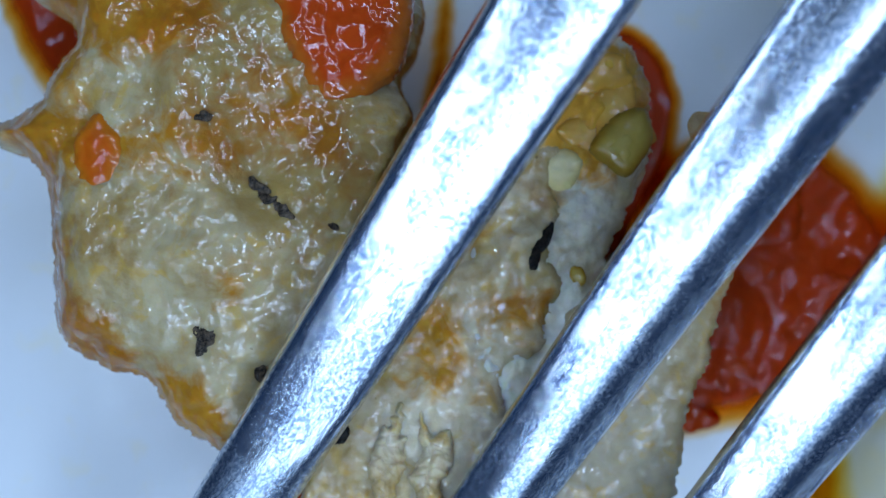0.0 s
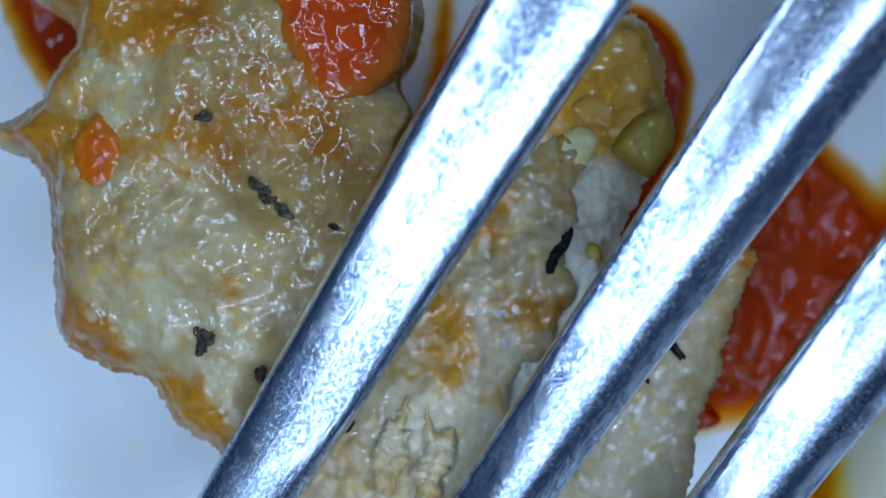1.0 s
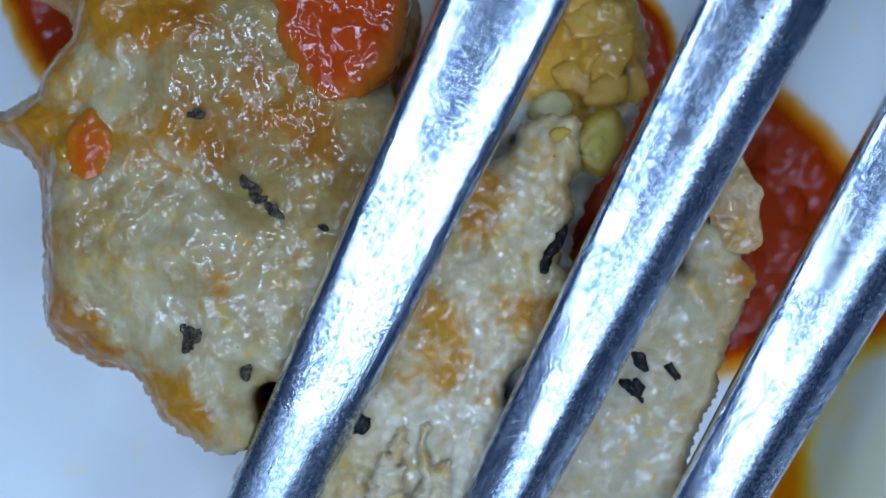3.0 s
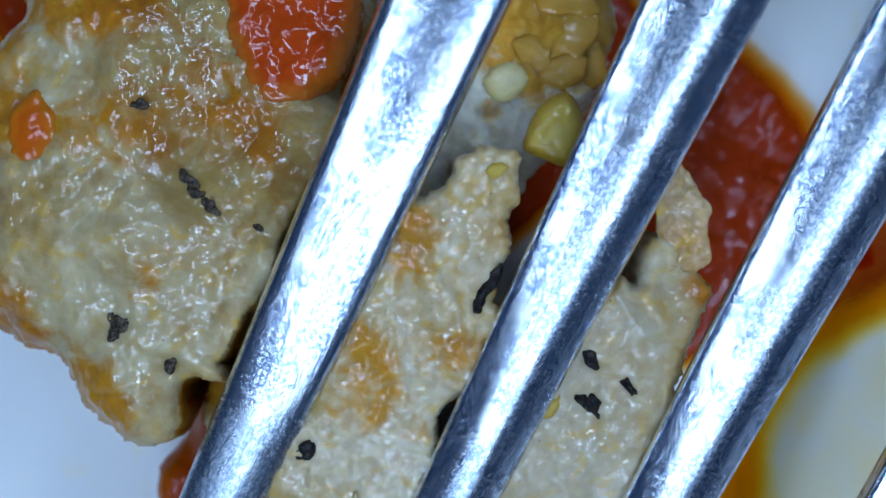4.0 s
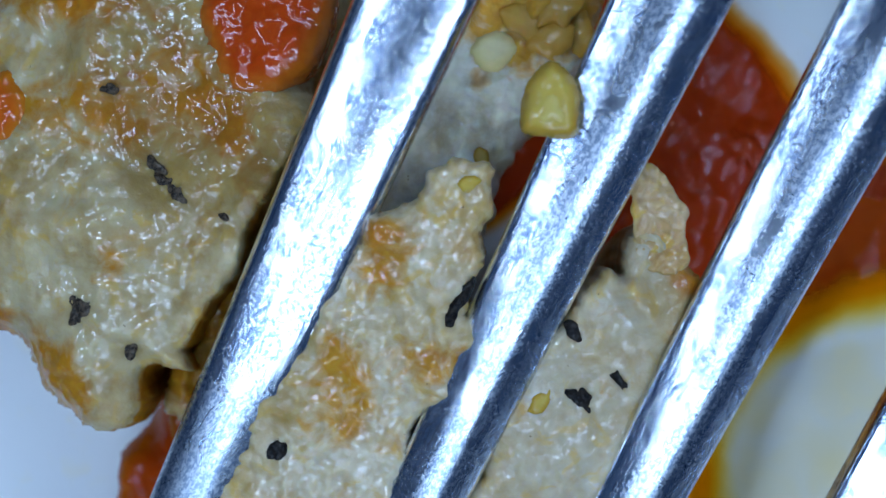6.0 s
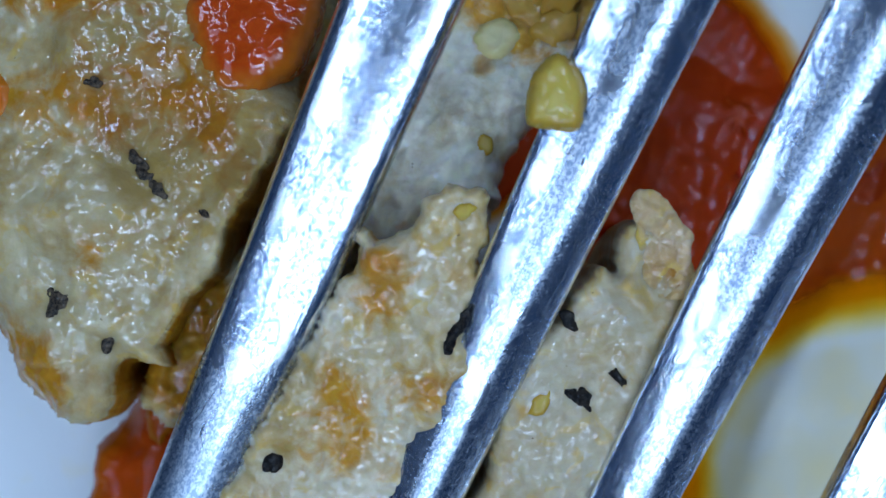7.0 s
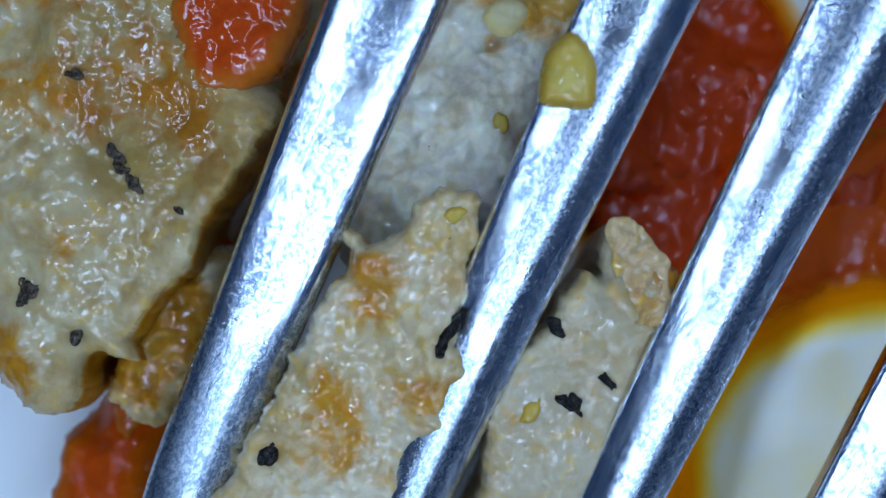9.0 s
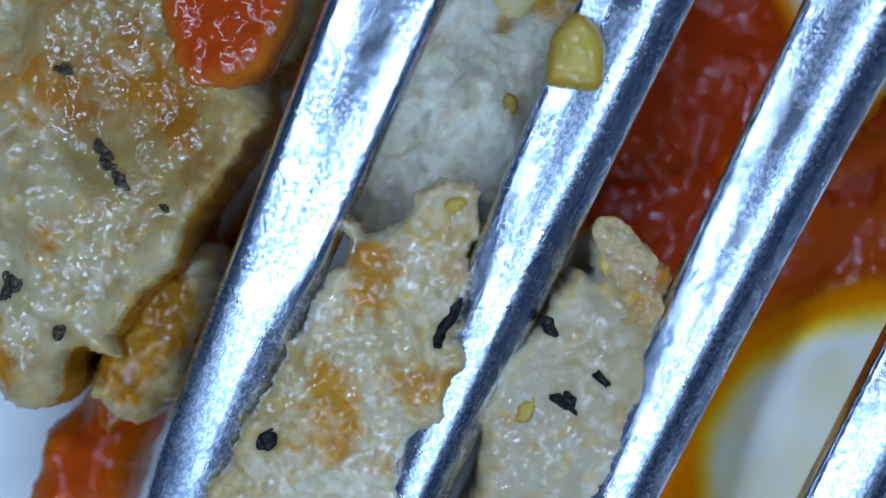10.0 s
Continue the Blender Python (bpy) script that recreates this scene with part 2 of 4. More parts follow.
def mass(name, outline, material, base, top, drop, rounding, seed, coarse=0.5, mid=0.2, fine=0.07, ragged=0.12,
         bulges=(), stains=(), browns=(), crisp=(), soak=0.35, cell=0.09, slope=0.0, grain=0.0, parent=None, tuck=0.12, label=""):
    """A soft lump: a bumpy top inside an uneven outline, rounded at the rim, sides down to the base. All in mm."""
    rim = closed_curve(outline, 700)
    tang = np.roll(rim, -1, 0) - np.roll(rim, 1, 0)
    turn = np.sign(np.sum(rim[:, 0] * np.roll(rim[:, 1], -1) - rim[:, 1] * np.roll(rim[:, 0], -1)))
    out = turn * np.stack([tang[:, 1], -tang[:, 0]], 1) / np.hypot(*tang.T)[:, None]
    rag = value_noise(rim[:, 0], rim[:, 1], 1.2, seed + 5, 4, 0.7)
    rim = rim + out * (ragged * rag * 1.6)[:, None]
    low, high = rim.min(0) - 2 * cell, rim.max(0) + 2 * cell
    gx, gy = np.arange(low[0], high[0], cell), np.arange(low[1], high[1], cell)
    x, y = np.meshgrid(gx, gy, indexing="ij")
    x = x + cell * 0.25 * value_noise(x, y, cell * 1.7, seed + 8, 1)
    y = y + cell * 0.25 * value_noise(x, y, cell * 1.7, seed + 9, 1)
    nx = np.roll(rim, -1, 0)
    near, dist, inside = np.zeros(x.shape + (2,)), np.full(x.shape, 1e9), np.zeros(x.shape, bool)
    for p, q in zip(rim, nx):
        e = q - p
        u = np.clip(((x - p[0]) * e[0] + (y - p[1]) * e[1]) / max(1e-12, e @ e), 0, 1)
        cx, cy = p[0] + u * e[0], p[1] + u * e[1]
        d = np.hypot(x - cx, y - cy)
        m = d < dist
        dist[m] = d[m]
        near[m, 0], near[m, 1] = cx[m], cy[m]
        if p[1] != q[1]:
            inside ^= ((p[1] > y) != (q[1] > y)) & (x < p[0] + (y - p[1]) / (q[1] - p[1]) * e[0])
    keep = inside | (dist < 0.55 * cell)
    snap = keep & (~inside | (dist < 0.35 * cell))
    x[snap], y[snap] = near[snap, 0], near[snap, 1]
    d = np.where(snap | ~inside, 0.0, dist)
    k = 1 - np.clip(d / rounding, 0, 1)
    z = top - drop * (1 - np.clip(spots(x, y, crisp), 0, 0.85)) * (1 - np.sqrt(np.clip(1 - k * k, 0, 1)))
    z = z + coarse * value_noise(x, y, 3.2, seed, 2) + mid * value_noise(x, y, 1.1, seed + 1, 2)
    ridge = 1 - np.abs(value_noise(x, y, 0.8, seed + 2, 2))
    z = z + fine * 0.7 * (ridge - 0.6) + fine * value_noise(x, y, 0.32, seed + 3, 2) + spots(x, y, bulges) + slope * y
    if grain:
        wx, wy = x + 0.25 * value_noise(x, y, 0.9, seed + 11, 2), y + 0.25 * value_noise(x, y, 0.9, seed + 12, 2)
        z = z + grain * (lumps(wx, wy, 0.75, seed) - 0.7) + 0.55 * grain * (lumps(wx, wy, 0.36, seed + 1) - 0.7)
    quad = keep[:-1, :-1] & keep[1:, :-1] & keep[:-1, 1:] & keep[1:, 1:]
    used = np.zeros_like(keep)
    for i, j in ((0, 0), (1, 0), (0, 1), (1, 1)):
        used[i:used.shape[0] - 1 + i, j:used.shape[1] - 1 + j] |= quad
    ids = np.full(x.shape, -1)
    ids[used] = np.arange(used.sum())
    faces = np.stack([ids[:-1, :-1][quad], ids[1:, :-1][quad], ids[1:, 1:][quad], ids[:-1, 1:][quad]], 1)
    edges = np.concatenate([faces[:, [i, (i + 1) % 4]] for i in range(4)])
    count = int(used.sum())
    key, back = edges[:, 0] * count + edges[:, 1], edges[:, 1] * count + edges[:, 0]
    border = edges[~np.isin(key, back)]
    px, py, pz, pd = x[used], y[used], z[used], d[used]
    ring = np.unique(border)
    px[ring], py[ring] = near[used][ring, 0], near[used][ring, 1]
    slot = np.full(count, -1)
    slot[ring] = np.arange(len(ring))
    c = np.array([px.mean(), py.mean()])
    faces, walls = [tuple(f) for f in faces.tolist()], 8 if tuck else 1
    xs, ys, zs, level = [px], [py], [pz], ring
    for w in range(1, walls + 1):
        f = w / walls
        wob = 0.015 * value_noise(px[ring] * 2 + 9 * f, py[ring] * 2 + 5 * f, 1.0, seed + 7, 3)
        shrink = 1 + 0.03 * math.sin(math.pi * min(1, f * 1.4)) - tuck * f * f + wob if tuck else 1.0
        xs.append(c[0] + (px[ring] - c[0]) * shrink)
        ys.append(c[1] + (py[ring] - c[1]) * shrink)
        zs.append(pz[ring] * (1 - f) + base * f)
        below = count + (w - 1) * len(ring) + np.arange(len(ring))
        a, b = slot[border[:, 0]], slot[border[:, 1]]
        faces += [tuple(q) for q in np.stack([level[b], level[a], below[a], below[b]], 1).tolist()]
        level = below
    xs.append(c[:1]), ys.append(c[1:]), zs.append(np.array([base]))
    px, py, pz = np.concatenate(xs), np.concatenate(ys), np.concatenate(zs)
    a, b = slot[border[:, 0]], slot[border[:, 1]]
    if tuck:
        faces += [(int(level[i]), len(px) - 1, int(level[j])) for i, j in zip(b, a)]
    me = bpy.data.meshes.new(name)
    me.from_pydata(np.stack([px, py, pz], 1) * MM, [], faces)
    me.polygons.foreach_set("use_smooth", [True] * len(me.polygons))
    rest = len(px) - count
    thin = np.concatenate([np.clip(1 - pd / rounding, 0, 1), np.ones(rest)])
    side = np.concatenate([np.zeros(count), np.full(rest, soak)]) if len(stains) else 0
    for key, values in (("thin", thin), ("stain", spots(px, py, stains) + side), ("brown", spots(px, py, browns) + 0.7 * side)):
        me.attributes.new(key, "FLOAT", "POINT").data.foreach_set("value", np.asarray(values, np.float32))
    me.materials.append(material)
    ob = new(name, me)
    if parent is not None:
        ob.parent = parent
        if label:
            tagged(ob, label)
    return ob


def top_of(ob, x, y):
    """Height in mm of a lump's top at (x, y) in its own space."""
    co = np.empty(len(ob.data.vertices) * 3)
    ob.data.vertices.foreach_get("co", co)
    co = co.reshape(-1, 3) / MM
    near = np.hypot(co[:, 0] - x, co[:, 1] - y) < 0.25
    return float(co[near, 2].max()) if near.any() else float(co[np.argmin(np.hypot(co[:, 0] - x, co[:, 1] - y)), 2])


def blob_outline(a, b, turn, seed, bumps=0.32):
    """An uneven oval, a and b mm in half width, turned by degrees."""
    rng = random.Random(seed)
    pts = []
    for i in range(13):
        ang = math.tau * i / 13
        r = 1 + rng.uniform(-bumps, bumps)
        x, y = a * r * math.cos(ang), b * r * math.sin(ang)
        t = radians(turn)
        pts.append((x * math.cos(t) - y * math.sin(t), x * math.sin(t) + y * math.cos(t)))
    return pts


def bit(parent, host, name, x, y, a, b, turn, material, seed, high=0.10, sink=0.07, bumps=0.22, ragged=0.05, grain=0.0, label=""):
    """A small flake or drop that sits on the host lump and moves with it."""
    ob = mass(name, blob_outline(a, b, turn, seed, bumps), material, -0.25, high, high * 0.9, min(a, b) * 0.9, seed, coarse=0.03, mid=0.05,
              fine=0.05, ragged=ragged, grain=grain, cell=0.045 if a > 0.5 else 0.032, parent=parent, label=label)
    ob.location = Vector((x, y, top_of(host, x, y) - sink)) * MM
    return ob


# ---- plate and table ----
def lathe(name, profile, material, steps=160):
    me = bpy.data.meshes.new(name)
    verts, faces = [(0, 0, profile[0][1] * MM)], []
    for r, z in profile[1:]:
        verts += [(r * math.cos(math.tau * k / steps) * MM, r * math.sin(math.tau * k / steps) * MM, z * MM) for k in range(steps)]
    faces += [(0, 1 + k, 1 + (k + 1) % steps) for k in range(steps)]
    for i in range(len(profile) - 2):
        a, b = 1 + i * steps, 1 + (i + 1) * steps
        faces += [(a + k, b + k, b + (k + 1) % steps, a + (k + 1) % steps) for k in range(steps)]
    me.from_pydata(verts, [], faces)
    me.polygons.foreach_set("use_smooth", [True] * len(me.polygons))
    me.materials.append(material)
    return new(name, me)


plate = lathe("plate", [(0, 0), (30, 0), (60, 0.3), (75, 1.2), (86, 5), (108, 14), (112, 15.2), (113, 14.6), (112, 13.2),
                        (88, 3.2), (76, -1.5), (60, -2.6), (58, -4.2), (55, -4.2), (54, -3.0), (20, -3.0), (0.5, -3.0)], GLAZE)
tagged(plate, "white glazed china plate smeared with red sauce and oil", "plate")

wood = Nodes("pale_table")
wood.set(Base_Color=wood.mix(wood.noise(8, 5, stretch=(1, 0.08, 1)), (0.30, 0.24, 0.18), (0.42, 0.35, 0.27)), Roughness=0.5)
bm = bmesh.new()
bmesh.ops.create_cube(bm, size=1.0, matrix=Matrix.Translation((0, 0, (-4.2 - 15) * MM)) @ Matrix.Diagonal((1.4, 0.9, 0.03, 1)))
bmesh.ops.bevel(bm, geom=bm.edges[:], offset=0.004, segments=3, affect="EDGES")
me = bpy.data.meshes.new("table_top")
bm.to_mesh(me)
me.materials.append(wood.mat)
tagged(new("table_top", me), "plain table top under the plate", "table", kind="structure")


# ---- the fork ----
TINE_GAP, TIP, ROOT = 6.2, -5.5, 30.0


def half_width(s, wide, taper):
    w = wide + taper * s
    if s < TIP + 4.5:
        k = max(0.0, (s - TIP) / 4.5)
        w *= 0.30 + 0.70 * math.sqrt(k * (2 - k))
    return w


# cross-sections: across from the near edge to the far one, and height
FLAT = [(-1.0, -0.25), (-0.985, 0.10), (-0.95, 0.33), (-0.88, 0.48), (-0.72, 0.585), (-0.40, 0.68), (-0.05, 0.735), (0.20, 0.725), (0.45, 0.67), (0.70, 0.585), (0.88, 0.46), (0.98, 0.20), (1.0, -0.30),
        (0.9, -0.75), (0.6, -1.0), (0.0, -1.05), (-0.6, -1.0), (-0.9, -0.75)]
ROUND = [(-0.95, -0.45), (-0.99, -0.05), (-1.0, 0.17), (-0.96, 0.28), (-0.88, 0.34), (-0.65, 0.50), (-0.42, 0.64), (-0.20, 0.715), (0.05, 0.735), (0.25, 0.705), (0.50, 0.58), (0.75, 0.36), (0.93, 0.19), (0.99, 0.04), (1.0, -0.40),
        (0.9, -0.85), (0.6, -1.05), (0.0, -1.1), (-0.6, -1.0), (-0.85, -0.75)]
SOFT = [(-0.95, -0.45), (-0.99, 0.0), (-1.0, 0.25), (-0.96, 0.36), (-0.88, 0.42), (-0.65, 0.535), (-0.42, 0.645), (-0.20, 0.71), (0.05, 0.735), (0.25, 0.705), (0.50, 0.58), (0.75, 0.36), (0.93, 0.19), (0.99, 0.04), (1.0, -0.40),
        (0.9, -0.85), (0.6, -1.05), (0.0, -1.1), (-0.6, -1.0), (-0.85, -0.75)]


# nearer the tips the two middle tines are rounder
FLAT_TIP = [(-0.98, -0.40), (-1.0, 0.0), (-0.985, 0.22), (-0.94, 0.40), (-0.84, 0.54), (-0.62, 0.66), (-0.30, 0.73), (0.0, 0.74), (0.22, 0.69), (0.45, 0.57), (0.68, 0.42), (0.88, 0.24), (0.98, 0.06), (1.0, -0.35),
            (0.9, -0.75), (0.6, -1.0), (0.0, -1.05), (-0.6, -1.0), (-0.9, -0.75)]
ROUND_TIP = [(-0.95, -0.45), (-0.99, -0.10), (-1.0, 0.08), (-0.96, 0.19), (-0.88, 0.26), (-0.65, 0.45), (-0.42, 0.62), (-0.20, 0.715), (0.05, 0.745), (0.25, 0.70), (0.50, 0.54), (0.75, 0.33), (0.93, 0.16), (0.99, 0.02), (1.0, -0.40),
             (0.9, -0.85), (0.6, -1.05), (0.0, -1.1), (-0.6, -1.0), (-0.85, -0.75)]
SOFT_TIP = [(-0.95, -0.45), (-0.99, -0.08), (-1.0, 0.14), (-0.96, 0.25), (-0.88, 0.32), (-0.65, 0.48), (-0.42, 0.63), (-0.20, 0.715), (0.05, 0.745), (0.25, 0.70), (0.50, 0.54), (0.75, 0.33), (0.93, 0.16), (0.99, 0.02), (1.0, -0.40),
             (0.9, -0.85), (0.6, -1.05), (0.0, -1.1), (-0.6, -1.0), (-0.85, -0.75)]


def bar(name, stations, section, tip, material, parent, start, span, centre, spread, near, far):
    """A closed bar along the fork with a given cross-section; stations of (x, s, z, half width, thickness)."""
    broad, slim = np.array(closed_curve(section, 48)), np.array(closed_curve(tip, 48))
    verts, faces, around = [], [], 48
    for x, s, z, w, thick in stations:
        k = min(1.0, max(0.0, (s - start) / span))
        k = k * k * (3 - 2 * k)
        ring = (slim * (1 - k) + broad * k).tolist()
        verts += [((x + u * w) * MM, s * MM, (z + h * thick) * MM) for u, h in ring]
    for i in range(len(stations) - 1):
        a, b = i * around, (i + 1) * around
        faces += [(a + k, b + k, b + (k + 1) % around, a + (k + 1) % around) for k in range(around)]
    faces += [tuple(range(around)), tuple(range(len(verts) - around, len(verts)))[::-1]]
    me = bpy.data.meshes.new(name)
    me.from_pydata(verts, [], [f[::-1] for f in faces])
    # strength of the painted dim reflection, across and along the bar
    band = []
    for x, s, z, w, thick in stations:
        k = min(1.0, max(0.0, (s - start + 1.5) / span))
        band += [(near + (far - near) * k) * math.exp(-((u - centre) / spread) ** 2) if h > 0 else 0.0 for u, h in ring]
    me.attributes.new("dim_wear", "FLOAT", "POINT").data.foreach_set("value", np.array(band, np.float32))
    bm = bmesh.new()
    bm.from_mesh(me)
    bmesh.ops.recalc_face_normals(bm, faces=bm.faces[:])
    bm.to_mesh(me)
    me.polygons.foreach_set("use_smooth", [True] * len(me.polygons))
    me.materials.append(material)
    ob = new(name, me)
    ob.parent = parent
    return ob


def tube(name, stations, material, parent, around=40, power=2.6):
    """A closed bar: stations of (x, s, z, half width, half height up, half height down) along the fork."""
    verts, faces = [], []
    for x, s, z, w, up, down in stations:
        for k in range(around):
            a = math.tau * k / around
            c, d = math.cos(a), math.sin(a)
            px = math.copysign(abs(c) ** (2 / power), c) * w
            pz = math.copysign(abs(d) ** (2 / power), d) * (up if d > 0 else down)
            verts.append(((x + px) * MM, s * MM, (z + pz) * MM))
    for i in range(len(stations) - 1):
        a, b = i * around, (i + 1) * around
        faces += [(a + k, a + (k + 1) % around, b + (k + 1) % around, b + k) for k in range(around)]
    faces += [tuple(range(around))[::-1], tuple(range(len(verts) - around, len(verts)))]
    me = bpy.data.meshes.new(name)
    me.from_pydata(verts, [], [f[::-1] for f in faces])
    me.polygons.foreach_set("use_smooth", [True] * len(me.polygons))
    me.materials.append(material)
    ob = new(name, me)
    ob.parent = parent
    return ob


def build_fork():
    fork = new("fork")
    tagged(fork, "scratched stainless steel dinner fork pressing into the dumpling", "fork")
    tips = {-1: FLAT_TIP, 0: SOFT_TIP, 1: ROUND_TIP, 2: SOFT}
    # painted dim band per tine: centre, spread, strength at the tip and beyond
    dim_wears = {-1: (-0.1, 0.8, 1.4, 0.0), 0: (0.0, 0.32, 1.1, 0.7), 1: (-0.05, 0.36, 1.1, 0.7), 2: (0.0, 0.4, 0.9, 0.7)}
    for j, section, wide, taper, shift in ((-1, FLAT, 1.31, 0.0213, -0.05), (0, SOFT, 1.13, 0.0235, 0.16), (1, ROUND, 1.14, 0.0235, -0.24), (2, SOFT, 1.2, 0.0235, 0.0)):
        st = []
        for i in range(60):
            s = TIP + (ROOT - TIP) * (i / 59) ** 1.3
            w = half_width(s, wide, taper)
            thick = min(1.0, 0.25 + 0.75 * (s - TIP) / 4.0)
            x = j * TINE_GAP + shift + 0.001 * j * s
            st.append((x, s, 0.0022 * (s - 12) ** 2, w, thick))
        bar("tine", st, section, tips[j], STEEL, fork, *((1.5, 5.0) if j < 0 else (5.0, 9.0)), *dim_wears[j])
    mid = 0.5 * TINE_GAP
    tube("head", [(mid, 28.5, -0.1, 10.9, 0.7, 0.9), (mid, 32, 0.0, 11.2, 0.8, 1.0), (mid, 40, 0.6, 11.0, 0.8, 1.0), (mid, 50, 2.0, 9.5, 0.9, 1.0),
                  (mid, 58, 3.8, 6.0, 1.2, 1.2), (mid, 66, 5.5, 3.6, 1.6, 1.6)], STEEL, fork)
    tube("handle", [(mid, 65, 5.3, 3.5, 1.5, 1.5), (mid, 75, 6.6, 2.9, 1.7, 1.7), (mid, 100, 8.0, 3.2, 1.7, 1.7), (mid, 130, 7.0, 5.0, 1.5, 1.5),
                    (mid, 160, 4.5, 8.0, 1.3, 1.3), (mid, 172, 3.4, 8.6, 1.2, 1.2), (mid, 179, 2.7, 6.5, 1.1, 1.1), (mid, 182, 2.5, 2.0, 0.8, 0.8)], STEEL, fork)
    return fork


fork = build_fork()

# ---- the large piece of dumpling ----
dumpling = new("dumpling")
tagged(dumpling, "pale moist dumpling with orange sauce stains on the plate", "dumpling")
body = mass("dough", [(5.67, 4.38), (5.05, 3.24), (5.38, 1.83), (5.04, 0.84), (4.42, -0.75), (3.95, -2.13), (3.70, -3.27), (3.07, -4.31), (2.69, -5.31), (2.27, -5.93), (2.72, -6.59), (1.81, -6.49), (1.25, -6.90), (1.23, -8.26), (0.25, -8.76), (-0.85, -8.54), (-1.84, -8.00), (-2.74, -6.74), (-4.00, -6.19), (-5.28, -5.47), (-5.82, -4.21), (-5.91, -1.67), (-5.97, -0.40), (-6.51, 0.60), (-7.45, 0.83), (-7.35, 1.55), (-6.18, 2.13), (-5.64, 3.21), (-4.87, 4.03), (-5.31, 4.75), (-6.54, 5.75), (-6.54, 7.74), (-4.00, 9.68), (-0.03, 10.32), (3.60, 9.68), (5.40, 7.38)], DOUGH, 0.02, 9.3, 2.3, 2.1, 11, soak=0.9, ragged=0.17, grain=0.02, cell=0.085, coarse=0.6, mid=0.24, fine=0.06, parent=dumpling,
            bulges=[(0.3, -2.8, 2.2, 0.5), (-2.5, -2.5, 2.0, 0.3), (-0.8, 3.0, 1.6, 0.35), (1.8, 3.4, 0.35, -0.35), (1.8, 2.2, 0.35, -0.3), (4.3, -1.2, 0.9, 0.3), (4.7, 0.6, 0.9, 0.3), (3.5, -3.0, 0.9, 0.3), (2.8, -4.8, 0.8, 0.3),
                    (0.8, -0.6, 1.0, -0.45)],
            stains=[(-3.6, 5.6, 1.8, 1.3), (-1.6, 4.8, 1.6, 1.1), (-5.8, 1.2, 1.2, 1.3), (-4.0, 0.8, 0.9, 1.0), (-1.2, 0.8, 1.5, 0.75), (-5.2, -2.5, 0.6, 1.0),
                    (-5.5, -0.8, 0.5, 1.0), (-4.5, -5.0, 1.3, 1.1), (-1.3, -7.3, 1.1, 1.1), (-0.5, -8.3, 0.8, 0.7), (0.5, 1.2, 1.3, 0.55), (3.0, 1.6, 1.6, 0.6), (-0.5, 8, 2, 0.5),
                    (0.2, -3.4, 0.5, 0.7), (3.8, -0.5, 1.2, 0.35), (1.5, 3.2, 1.0, 0.6), (2.3, 1.5, 0.8, 0.45),
                    (-6.0, -0.2, 0.7, 1.0), (-5.8, -1.7, 0.6, 1.0), (-5.8, -3.2, 0.7, 1.1), (-5.4, -4.7, 0.8, 1.0), (-3.7, -6.3, 0.8, 0.9), (-2.3, -7.2, 0.8, 0.9), (-5.4, 4.4, 0.9, 1.2), (-5.3, 3.3, 0.7, 1.0)],
            crisp=[(0.6, -8.0, 1.4, 0.8), (5.0, 1.0, 2.0, 0.9), (4.2, -2.0, 1.8, 0.9), (2.8, -5.0, 1.8, 0.9)],
            browns=[(0.6, 0.0, 1.2, 0.8), (3.2, 0.8, 2.2, 0.7), (1.4, -0.9, 1.0, 0.55), (1.2, 6.0, 2.4, 0.6), (-1.0, 2.0, 1.6, 0.55), (0.6, 3.6, 1.8, 0.6), (4.3, -0.9, 1.4, 0.45), (3.6, -2.0, 1.6, 0.25), (2.6, -5.4, 1.2, 0.2), (-0.52, -5.1, 0.7, 0.6), (1.3, -0.9, 0.9, 0.5), (1.0, -6.1, 0.5, 0.6)])
mass("tomato", [(1.2, 7.4), (1.4, 4.92), (1.9, 3.6), (2.3, 2.6), (3.0, 2.0), (4.16, 2.2), (4.99, 2.85), (5.45, 3.5), (5.6, 4.76), (5.3, 6.42),
                (3.5, 7.58)], TOMATO, 6.5, 9.7, 0.7, 1.0, 23, coarse=0.3, mid=0.24, fine=0.07, parent=dumpling,
     label="wet red tomato skin")
for k, (x, y, a, b, turn) in enumerate([(-0.52, -5.1, 0.50, 0.46, 20), (1.05, -0.62, 0.16, 0.36, 40), (1.42, -1.0, 0.19, 0.42, 52), (1.80, -1.30, 0.22, 0.38, 35), (1.0, -6.1, 0.2, 0.24, 0),
                                        (3.3, -1.75, 0.08, 0.2, 70), (-0.55, 1.5, 0.2, 0.12, 10)]):
    bit(dumpling, body, "herb_flake", x, y, a, b, turn, SOAKED_HERB, 40 + k, sink=0.065, bumps=0.30, ragged=0.12, grain=0.08, label="blackened herb flake")
for k, (x, y, a, b) in enumerate([(-3.72, 0.42, 0.72, 1.15)]):
    bit(dumpling, body, "sauce_drop", x, y, a, b, 5, ORANGE, 60 + k, high=0.36, sink=0.16, bumps=0.16, ragged=0.1, label="drop of orange sauce")

# the strip of tomato under its edge
strip = new("tomato_strip")
tagged(strip, "soft strip of red tomato lying against the dumpling", "tomato")
strip_skin = mass("skin", [(1.18, -6.25), (2.0, -4.67), (3.44, -2.57), (4.3, -4.27), (3.9, -6.85), (3.3, -10.17), (2.84, -13.0), (-0.11, -13.4), (-0.18, -12.0),
              (-0.34, -10.61), (0.52, -9.22), (0.75, -7.79)], DARK_TOMATO, 0.02, 3.6, 1.8, 1.4, 77, coarse=0.6, mid=0.35, fine=0.06, parent=strip)

